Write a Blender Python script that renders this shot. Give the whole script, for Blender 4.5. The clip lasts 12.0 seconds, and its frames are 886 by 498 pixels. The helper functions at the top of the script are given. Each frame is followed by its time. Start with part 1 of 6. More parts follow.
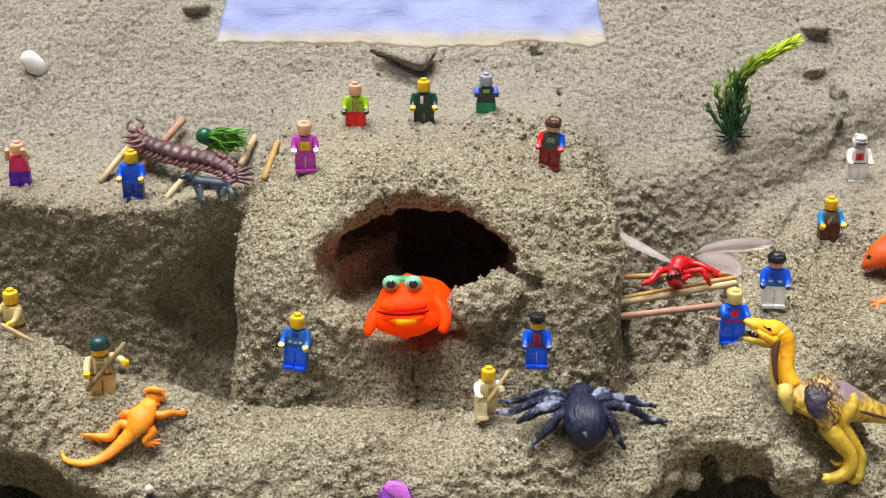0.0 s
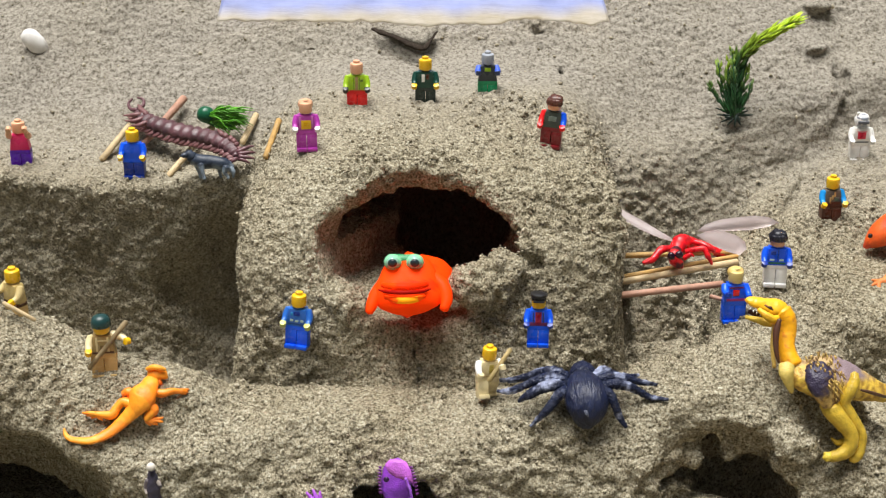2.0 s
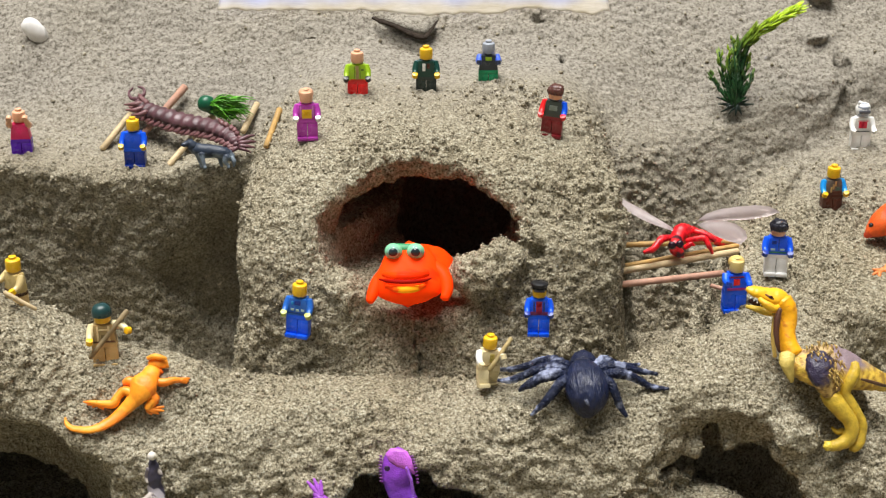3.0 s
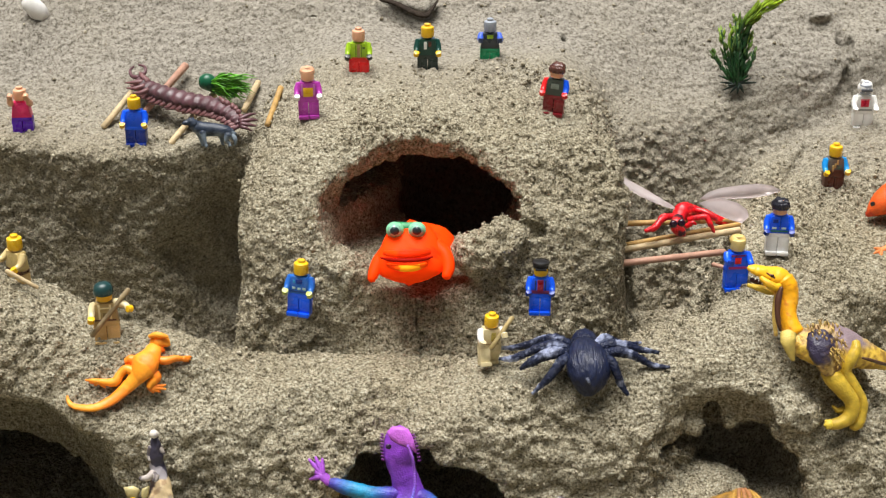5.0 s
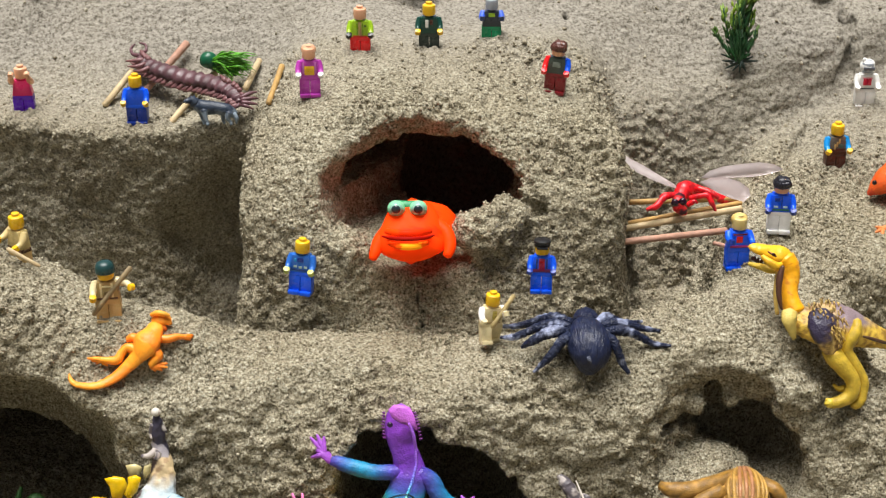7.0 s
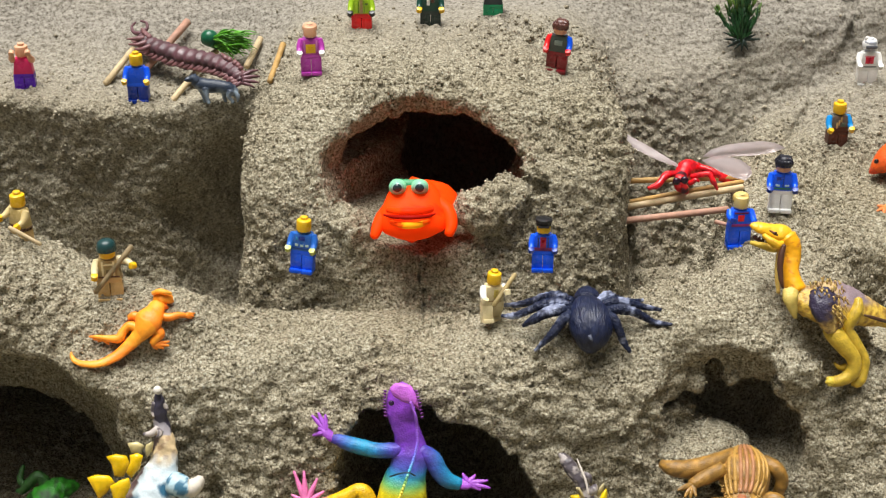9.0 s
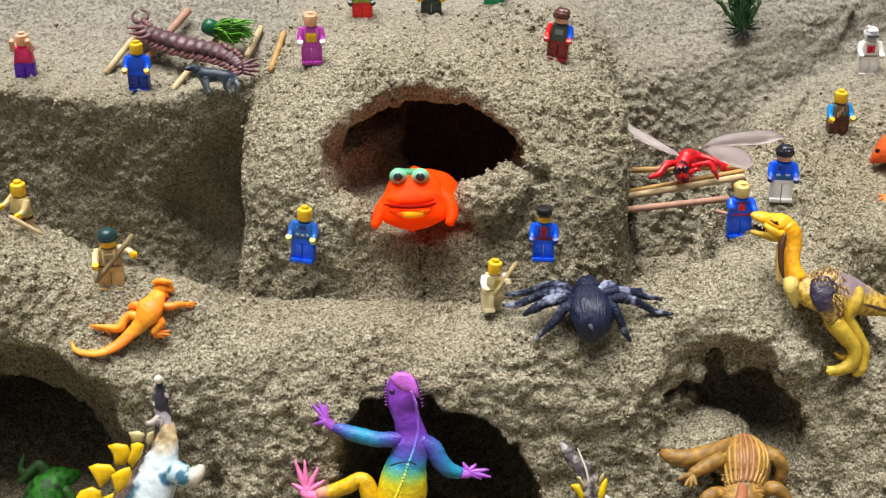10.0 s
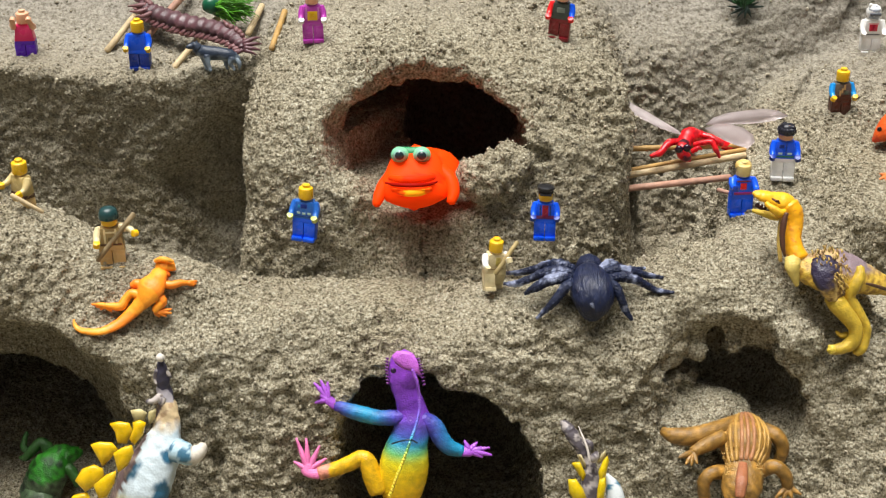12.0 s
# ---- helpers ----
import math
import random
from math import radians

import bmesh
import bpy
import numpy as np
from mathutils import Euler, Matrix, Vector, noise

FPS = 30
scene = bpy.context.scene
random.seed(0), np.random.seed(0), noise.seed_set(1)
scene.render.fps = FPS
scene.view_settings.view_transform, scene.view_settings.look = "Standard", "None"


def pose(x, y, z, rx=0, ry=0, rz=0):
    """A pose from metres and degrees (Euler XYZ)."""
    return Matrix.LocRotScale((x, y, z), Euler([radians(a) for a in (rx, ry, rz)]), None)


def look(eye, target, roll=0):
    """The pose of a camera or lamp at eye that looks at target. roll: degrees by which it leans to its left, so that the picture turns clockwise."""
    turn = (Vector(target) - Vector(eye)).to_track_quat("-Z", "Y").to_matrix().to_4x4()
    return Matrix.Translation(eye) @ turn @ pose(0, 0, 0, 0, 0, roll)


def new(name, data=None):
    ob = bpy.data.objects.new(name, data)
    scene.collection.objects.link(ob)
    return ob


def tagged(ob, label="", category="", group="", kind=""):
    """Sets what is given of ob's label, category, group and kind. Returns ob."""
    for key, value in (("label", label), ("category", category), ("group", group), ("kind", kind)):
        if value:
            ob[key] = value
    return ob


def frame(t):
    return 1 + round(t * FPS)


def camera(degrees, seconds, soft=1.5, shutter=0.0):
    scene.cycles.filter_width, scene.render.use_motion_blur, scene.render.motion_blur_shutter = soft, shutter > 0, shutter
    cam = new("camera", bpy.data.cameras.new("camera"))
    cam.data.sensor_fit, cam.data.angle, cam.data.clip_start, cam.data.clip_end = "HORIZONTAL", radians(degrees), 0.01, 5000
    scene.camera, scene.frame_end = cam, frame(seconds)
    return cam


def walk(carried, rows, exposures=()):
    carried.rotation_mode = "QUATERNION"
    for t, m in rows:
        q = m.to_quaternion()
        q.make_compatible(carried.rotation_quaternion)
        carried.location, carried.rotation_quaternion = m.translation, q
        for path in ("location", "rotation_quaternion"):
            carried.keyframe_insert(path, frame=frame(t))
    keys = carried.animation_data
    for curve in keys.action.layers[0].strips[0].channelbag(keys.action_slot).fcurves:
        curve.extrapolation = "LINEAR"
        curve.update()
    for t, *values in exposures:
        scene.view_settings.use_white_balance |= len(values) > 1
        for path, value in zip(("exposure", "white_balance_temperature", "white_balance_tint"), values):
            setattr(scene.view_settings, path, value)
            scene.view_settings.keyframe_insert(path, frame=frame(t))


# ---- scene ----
# ---- camera: it stands on one spot and tilts slowly downwards ----
LENS = 34.0
FOCAL = 784.0 / math.tan(radians(LENS / 2))
cam = camera(LENS, 12.0, soft=1.2)
EYE = (0.0, -0.9, 0.56)
TILT = -25.0


def aim(t):
    """The camera's pose at t seconds, an even slow tilt down with a trace of a turn to the left."""
    down = math.degrees(math.atan((18.96 * t - 114.0) / FOCAL))
    turn = math.degrees(math.atan((1.36 * t - 8.0) / FOCAL))
    return pose(*EYE, 90 + TILT - down, 0, turn)


walk(cam, [(t, aim(t)) for t in (0.0, 1.5, 3.0, 4.5, 6.0, 7.5, 9.0, 10.5, 12.0)])

# ---- light: an overcast sky and a very soft, high sun ----
world = bpy.data.worlds.new("overcast_sky")
scene.world = world
world.use_nodes = True
wn = world.node_tree
sky = wn.nodes.new("ShaderNodeTexSky")
sky.sky_type = "NISHITA"
sky.sun_disc = False
sky.sun_elevation = radians(83)
sky.sun_rotation = radians(-94)
sky.air_density, sky.dust_density, sky.ozone_density = 0.6, 4.0, 0.6
grey = wn.nodes.new("ShaderNodeHueSaturation")
grey.inputs["Saturation"].default_value = 0.10
wn.links.new(sky.outputs[0], grey.inputs["Color"])
wn.links.new(grey.outputs[0], wn.nodes["Background"].inputs[0])
wn.nodes["Background"].inputs[1].default_value = 0.034
sun_data = bpy.data.lights.new("sun", "SUN")
sun_data.energy = 5.0
sun_data.angle = radians(42)
sun_data.color = (1.0, 0.98, 0.95)
sun = new("sun", sun_data)
sun.matrix_world = look((-0.15, -0.01, 1.5), (0, 0, 0.15))
scene.view_settings.exposure = 0.37

# ---- materials ----
def material(name, rough=0.5, spec=0.5):
    m = bpy.data.materials.new(name)
    m.use_nodes = True
    b = m.node_tree.nodes["Principled BSDF"]
    b.inputs["Roughness"].default_value = rough
    b.inputs["Specular IOR Level"].default_value = spec
    return m, m.node_tree, b


def add(tree, kind, **values):
    n = tree.nodes.new(kind)
    for key, value in values.items():
        n.inputs[key.replace("_", " ")].default_value = value
    return n


def ramp(tree, source, stops, smooth=True):
    r = tree.nodes.new("ShaderNodeValToRGB")
    e = r.color_ramp.elements
    while len(e) < len(stops):
        e.new(0.5)
    for el, (at, col) in zip(e, stops):
        el.position = at
        el.color = (*col, 1) if len(col) == 3 else col
    if not smooth:
        r.color_ramp.interpolation = "CONSTANT"
    tree.links.new(source, r.inputs[0])
    return r


def mix(tree, fac, a, b, blend="MIX"):
    n = tree.nodes.new("ShaderNodeMix")
    n.data_type = "RGBA"
    n.blend_type = blend
    for sock, val in ((n.inputs[0], fac), (n.inputs[6], a), (n.inputs[7], b)):
        if isinstance(val, bpy.types.NodeSocket):
            tree.links.new(val, sock)
        elif isinstance(val, (int, float)):
            sock.default_value = val
        else:
            sock.default_value = (*val, 1)
    return n.outputs[2]


def coords(tree):
    return tree.nodes.new("ShaderNodeTexCoord").outputs["Object"]


def noise_tex(tree, co, scale, detail=4, rough=0.55):
    n = add(tree, "ShaderNodeTexNoise", Scale=scale, Detail=detail, Roughness=rough)
    tree.links.new(co, n.inputs["Vector"])
    return n.outputs[0]


def bump(tree, bsdf, height, strength, dist):
    b = add(tree, "ShaderNodeBump", Strength=strength, Distance=dist)
    tree.links.new(height, b.inputs["Height"])
    tree.links.new(b.outputs[0], bsdf.inputs["Normal"])


def sand_material(name="sand", tone=1.0, dry=0.75):
    m, t, b = material(name, 0.95, 0.15)
    co = coords(t)
    grain = noise_tex(t, co, 640, 3, 0.8)
    clump = noise_tex(t, co, 200, 5, 0.72)
    stain = noise_tex(t, co, 9, 5, 0.6)
    c = ramp(t, grain, [(0.355, (0.075 * tone, 0.062 * tone, 0.040 * tone)), (0.455, (0.352 * tone, 0.308 * tone, 0.210 * tone)),
                        (0.56, (0.520 * tone, 0.470 * tone, 0.345 * tone)), (0.66, (0.70 * tone, 0.685 * tone, 0.56 * tone))])
    d = ramp(t, clump, [(0.34, (0.55, 0.53, 0.50)), (0.50, (1, 1, 1))])
    s = ramp(t, stain, [(0.32, (0.80, 0.77, 0.72)), (0.62, (1.0, 1.0, 1.0))])
    base = mix(t, 1.0, c.outputs[0], d.outputs[0], "MULTIPLY")
    base = mix(t, 1.0, base, s.outputs[0], "MULTIPLY")
    # drier, smoothed sand towards the back slope and in patches
    place = t.nodes.new("ShaderNodeSeparateXYZ")
    t.links.new(co, place.inputs[0])
    along = add(t, "ShaderNodeMapRange")
    t.links.new(place.outputs["Y"], along.inputs["Value"])
    along.inputs["From Min"].default_value, along.inputs["From Max"].default_value = -0.02, 0.11
    along.inputs["To Min"].default_value, along.inputs["To Max"].default_value = -0.25, dry
    smoothed = t.nodes.new("ShaderNodeMath")
    smoothed.operation = "MULTIPLY_ADD"
    smoothed.use_clamp = True
    t.links.new(noise_tex(t, co, 14, 4, 0.6), smoothed.inputs[0])
    smoothed.inputs[1].default_value = 0.45
    t.links.new(along.outputs[0], smoothed.inputs[2])
    fine = ramp(t, noise_tex(t, co, 420, 5, 0.75), [(0.38, (0.095 * tone, 0.083 * tone, 0.064 * tone)), (0.48, (0.245 * tone, 0.222 * tone, 0.183 * tone)), (0.64, (0.36 * tone, 0.335 * tone, 0.285 * tone))])
    base = mix(t, smoothed.outputs[0], base, fine.outputs[0])
    t.links.new(base, b.inputs["Base Color"])
    warp = t.nodes.new("ShaderNodeVectorMath")
    warp.operation = "MULTIPLY_ADD"
    wcol = add(t, "ShaderNodeTexNoise", Scale=300, Detail=2)
    t.links.new(co, wcol.inputs["Vector"])
    t.links.new(wcol.outputs["Color"], warp.inputs[0])
    warp.inputs[1].default_value = (0.003, 0.003, 0.003)
    t.links.new(co, warp.inputs[2])
    crumb = add(t, "ShaderNodeTexVoronoi", Scale=340)
    t.links.new(warp.outputs[0], crumb.inputs["Vector"])
    h = t.nodes.new("ShaderNodeMath")
    h.operation = "MULTIPLY_ADD"
    t.links.new(crumb.outputs["Distance"], h.inputs[0])
    h.inputs[1].default_value = -0.8
    t.links.new(clump, h.inputs[2])
    h2 = t.nodes.new("ShaderNodeMath")
    h2.operation = "MULTIPLY_ADD"
    t.links.new(grain, h2.inputs[0])
    h2.inputs[1].default_value = 0.7
    t.links.new(h.outputs[0], h2.inputs[2])
    relief = add(t, "ShaderNodeMapRange")
    t.links.new(smoothed.outputs[0], relief.inputs["Value"])
    relief.inputs["To Min"].default_value, relief.inputs["To Max"].default_value = 1.0, 0.35
    bump(t, b, h2.outputs[0], 1.0, 0.0028)
    t.links.new(relief.outputs[0], b.inputs["Normal"].links[0].from_node.inputs["Strength"])
    return m


SAND = sand_material()

# ---- the sand bank: a solid shaped from soft blocks, with hollows cut into it ----
def smin(a, b, k):
    h = np.clip(0.5 + 0.5 * (b - a) / k, 0, 1)
    return b + (a - b) * h - k * h * (1 - h)


def smax(a, b, k):
    return -smin(-a, -b, k)


def rbox(p, c, half, r):
    q = np.abs(p - np.array(c)) - (np.array(half) - r)
    return np.linalg.norm(np.maximum(q, 0), axis=-1) + np.minimum(q.max(axis=-1), 0) - r


def ball(p, c, radii):
    radii = np.array(radii)
    return (np.linalg.norm((p - np.array(c)) / radii, axis=-1) - 1) * radii.min()


def arch(p, c, radii):
    """Like ball(), but squarer across: a broad, flat-topped hollow."""
    radii = np.array(radii)
    q = np.abs((p - np.array(c)) / radii)
    return ((q[..., 0] ** 3 + q[..., 1] ** 2 + q[..., 2] ** 3) ** (1 / 2.6) - 1) * radii.min()


def rod(p, a, b, r):
    a, b = np.array(a), np.array(b)
    h = np.clip((p - a) @ (b - a) / ((b - a) @ (b - a)), 0, 1)
    return np.linalg.norm(p - a - h[..., None] * (b - a), axis=-1) - r


def waves(p, seed, scale, octaves=3):
    """Smooth pseudo-random relief between about -1 and 1, from turned sine waves."""
    rng = np.random.RandomState(seed)
    total, amp = np.zeros(p.shape[:-1], np.float32), 1.0
    for _ in range(octaves):
        for _ in range(4):
            k = rng.normal(size=3)
            k *= scale / np.linalg.norm(k)
            total += amp * np.sin(p @ k + rng.uniform(0, 6.28)).astype(np.float32)
        scale *= 1.9
        amp *= 0.55
    return total / 4.5


def sand(p):
    """Below zero inside the sand."""
    x, y, z = p[..., 0], p[..., 1], p[..., 2]
    wob = waves(p, 3, 38, 2)
    ragged = 0.0035 * waves(p, 21, 110, 2)
    # pit floor and low ground in front
    low = np.where(y > -0.13, np.where(x > 0.08, 0.090, 0.070), 0.012)
    d = (z - low) * 0.8
    # front ledge, higher at the east end
    top = 0.127 + 0.006 * wob + 0.014 * np.clip((x - 0.05) / 0.08, 0, 1)
    front = (p - np.array((0, -0.162, 0.127))) @ np.array((0, -0.88, 0.475))
    ledge = smax(smax(z - top, front + 0.30 * np.clip(-0.02 - x, 0, 0.12) / 0.12 * np.clip(0.110 - z, 0, 1) - 0.30 * np.clip(x - 0.20, 0, 0.04) / 0.04 * np.clip(0.120 - z, 0, 1) + 0.30 * np.clip(0.105 - z, 0, 0.06) * np.clip((x + 0.03) / 0.03, 0, 1) + 0.005 * wob + 0.0014 * waves(p, 31, 60, 2), 0.02), y + 0.104 + 0.004 * wob, 0.014)
    d = smin(d, ledge, 0.012)
    # hump at the west end of the ledge
    d = smin(d, ball(p, (-0.325, -0.118, 0.085), (0.145, 0.072, 0.108)) + 0.004 * wob, 0.022)
    for a, b in (((-0.1964, -0.1266, 0.1315), (-0.1631, -0.1292, 0.1212)), ((-0.1631, -0.1292, 0.1212), (-0.1322, -0.1276, 0.1105))):
        d = smin(d, rod(p, a, b, 0.022) + 0.003 * wob, 0.014)
    # back slope rising to the north, broken off above the pit and the channel
    lean = (p - np.array((0, 0.113, 0.247))) @ np.array((0.0, -0.56, 0.83))
    step_line = (p - np.array((0.200, 0.074, 0.2))) @ np.array((-0.37, 0.93, 0.0))
    slope = lean + 0.006 * wob + 0.013 / (1 + np.exp(np.clip(step_line * 420, -50, 50))) * np.clip((x - 0.09) * 30, 0, 1)
    slope = smax(slope, -(y - 0.040 - 0.008 * wob) - 0.25 * (0.19 - z), 0.014)
    d = smin(d, slope, 0.016)
    # west terrace with an upright wall
    terrace = smax(smax(z - 0.216 - 0.004 * wob - 0.05 * (y - 0.03), -(y - 0.020 - 0.008 * wob - 0.002 * waves(p, 51, 95, 2) + 0.07 * (z - 0.17)), 0.009), x + 0.10, 0.02)
    d = smin(d, terrace, 0.010)
    d = smax(d, -(ball(p, (-0.142, 0.018, 0.118), (0.046, 0.032, 0.064)) + 0.004 * wob + 1.6 * ragged), 0.016)
    # round-topped mound, wider at its foot
    flare = 1 + 0.9 * np.clip(0.15 - z, 0, 0.1)
    q = np.stack([(x + 0.006) / flare - 0.006, (y + 0.1) / (1 + 0 * z) - 0.1, z], -1)
    mound = rbox(q, (-0.006, 0.078, 0.09), (0.124, 0.180, 0.180), 0.07)
    mound = smax(mound, (p - np.array((0, -0.101, 0.127))) @ np.array((0, -0.90, 0.436)), 0.03)
    mound = smax(mound, (p - np.array((0, -0.04, 0.246))) @ np.array((0, -0.25, 0.97)), 0.05)
    side = smax(rbox(q, (-0.074, 0.03, 0.08), (0.054, 0.13, 0.138), 0.014), (p - np.array((0, -0.099, 0.127))) @ np.array((0, -0.92, 0.39)), 0.02)
    mound = smin(mound, side, 0.018) + 0.004 * wob + 0.003 * waves(p, 12, 75, 2)
    d = smin(d, mound, 0.008)
    # east bank
    bank_top = z - (0.168 + 0.30 * (y + 0.055)) - 0.006 * wob
    bank = smax(smax(bank_top, -(x - 0.186 - 0.22 * (y + 0.05)) * 0.95 - 0.25 * (0.17 - z), 0.016), -(y + 0.115 + 0.10 * (x - 0.2)) - 0.35 * (0.15 - z), 0.03)
    d = smin(d, bank * 0.9, 0.02)
    d = smin(d, ball(p, (0.180, -0.120, 0.09), (0.072, 0.05, 0.068)), 0.015)
    # channel between the mound and the east bank, with a leaning back wall
    gap = np.maximum(np.maximum(0.120 + 0.16 * np.clip(0.165 - z, 0, 1) + 0.004 * wob - x, (x - 0.192 - 0.22 * y) * 0.9 - 0.3 * (z - 0.16)), np.maximum((y - 0.022 - 0.12 * (x - 0.15) - 0.008 * wob) * 0.94 - (z - 0.092) * 0.33, np.maximum(0.092 - z, -0.098 - y)))
    d = smax(d, -gap, 0.008)
    d = smax(d, -(ball(p, (0.1285, -0.006, 0.118), (0.0095, 0.05, 0.046)) + 0.6 * ragged), 0.004)
    # groove between the slope and the east bank, and the crease that runs on up the slope
    d = smax(d, -rod(p, (0.17, 0.040, 0.185), (0.33, 0.105, 0.232), 0.010), 0.012)
    rut = 1.3 * ragged
    for a, b, r in (((0.2347, 0.0176, 0.1905), (0.2675, 0.0738, 0.2047), 0.004), ((0.2675, 0.0738, 0.2047), (0.2915, 0.1017, 0.2249), 0.0045), ((0.2915, 0.1017, 0.2249), (0.2966, 0.1364, 0.2633), 0.0035), ((0.2966, 0.1364, 0.2633), (0.3132, 0.2052, 0.3058), 0.003)):
        d = smax(d, -(rod(p, a, b, r) + rut), 0.005)
    # dug-out niche at the east edge of the bank
    d = smax(d, -(rbox(p, (0.334, -0.140, 0.170), (0.080, 0.050, 0.055), 0.012) + 0.003 * wob + 0.5 * ragged), 0.018)
    # hollow over the east cave
    d = smax(d, -ball(p, (0.1527, -0.1920, 0.1318), (0.040, 0.036, 0.036)) + 0.004 * waves(p, 41, 80, 2), 0.008)
    d = smax(d, -(rbox(p, (0.1650, -0.2180, 0.0870), (0.0385, 0.0640, 0.0420), 0.024) + 0.0050 * waves(p, 43, 75, 2) + 1.6 * ragged), 0.005)
    # frog's cave: a shallow bowl in the mound's face, and a tunnel behind it
    bowl = ball(p, (-0.012, -0.068, 0.202), (0.062, 0.052, 0.0475)) + ragged
    d = smax(d, -bowl, 0.008)
    tunnel = smax(arch(p, (-0.009, -0.010, 0.190), (0.060, 0.125, 0.0335)), -(z - 0.166), 0.008) + 0.6 * ragged
    tunnel = smax(tunnel, np.minimum(0.42 * (y + 0.048) - (x + 0.066), (0.196 - z) * 0.9), 0.003)
    d = smax(d, -ball(p, (-0.014, 0.030, 0.202), (0.056, 0.075, 0.0165)), 0.003)
    d = smax(d, -tunnel, 0.005)
    # shaft added behind the frog, shaped so that the tunnel stays black
    d = smax(d, -ball(p, (0.011, 0.060, 0.148), (0.047, 0.076, 0.064)), 0.004)
    # three caves in the front
    d = smax(d, -smax(ball(p, (-0.290, -0.182, 0.055), (0.1045, 0.086, 0.080)) + ragged, 0.004 - z, 0.01), 0.010)
    d = smax(d, -smax(ball(p, (-0.290, -0.10, 0.018), (0.080, 0.10, 0.042)), 0.004 - z, 0.01), 0.01)
    arched = smin(ball(p, (-0.005, -0.16, 0.010), (0.066, 0.16, 0.079)), arch(p, (-0.029, -0.16, 0.018), (0.038, 0.15, 0.084)), 0.004)
    d = smax(d, -(smax(arched, -0.030 - z, 0.01) + 0.7 * ragged), 0.005)
    d = smax(d, -ball(p, (-0.010, -0.115, 0.000), (0.060, 0.075, 0.034)), 0.006)
    # dim pocket beside the arch
    d = smax(d, -ball(p, (-0.1403, -0.2050, 0.0516), (0.010, 0.030, 0.022)) + 1.2 * ragged, 0.005)
    # east cave: a ragged hole with a narrow chimney over it and a slit beside it, round a low dome
    nick = 0.0025 * waves(p, 71, 120, 2) + 0.0012 * waves(p, 72, 260, 2)
    d = smin(d, ball(p, (0.2079, -0.1720, 0.0996), (0.010, 0.012, 0.022)) + 2.6 * ragged, 0.010)
    d = smax(d, -ball(p, (0.1471, -0.2160, 0.1036), (0.036, 0.056, 0.030)) + ragged, 0.005)
    hole = smin(ball(p, (0.1829, -0.1650, 0.0736), (0.032, 0.085, 0.027)), ball(p, (0.1894, -0.1650, 0.0840), (0.024, 0.085, 0.021)), 0.004)
    hole = smin(hole, ball(p, (0.1625, -0.1650, 0.0991), (0.0080, 0.06, 0.018)), 0.004)
    hole = smin(hole, ball(p, (0.1497, -0.1700, 0.0889), (0.024, 0.050, 0.0065)), 0.003)
    d = smax(d, -smax(hole + nick, y + 0.112, 0.004), 0.003)
    d = smin(d, ball(p, (0.1553, -0.1580, 0.0575), (0.027, 0.028, 0.0165)) + 0.6 * ragged, 0.003)
    # crumbly lips on both sides of the frog, and a pocket in the mound's face
    d = smin(d, ball(p, (0.027, -0.074, 0.178), (0.022, 0.016, 0.015)) + ragged, 0.006)
    d = smin(d, ball(p, (0.040, -0.068, 0.190), (0.012, 0.012, 0.012)) + ragged, 0.006)
    d = smin(d, ball(p, (-0.060, -0.080, 0.170), (0.014, 0.014, 0.013)) + ragged, 0.006)
    d = smax(d, -(rod(p, (0.047, -0.066, 0.200), (0.060, -0.064, 0.190), 0.0035) + 0.8 * ragged), 0.003)
    # clods and a break in the back slope
    for cx, cy, cz, r in ((-0.150, 0.160, 0.278, 0.012), (-0.100, 0.158, 0.276, 0.012), (0.070, 0.172, 0.287, 0.013), (-0.185, 0.205, 0.306, 0.014), (0.275, 0.150, 0.272, 0.014), (0.29, 0.185, 0.296, 0.012)):
        d = smin(d, ball(p, (cx, cy, cz), (r * 0.8, r * 0.7, r * 0.3)) + ragged, 0.005)
        d = smax(d, -ball(p, (cx + 0.004, cy - r * 0.95, cz - r * 0.62), (r * 0.6, r * 0.2, r * 0.16)), 0.003)
    d = smax(d, -ball(p, (0.088, 0.122, 0.256), (0.003, 0.006, 0.012)), 0.003)
    # crack under the frog
    crack = np.abs(x + 0.0145 - 0.002 * np.sin(z * 260)) * 3 + 0.15 * np.abs(y + 0.1) - 0.004
    d = smax(d, -np.maximum(crack, z - 0.165), 0.003)
    d = d + 0.0010 * waves(p, 8, 150, 2)
    # outer sides of the bank
    return np.maximum(d, np.maximum(np.abs(x) - 0.371, np.abs(y + 0.010) - 0.261))


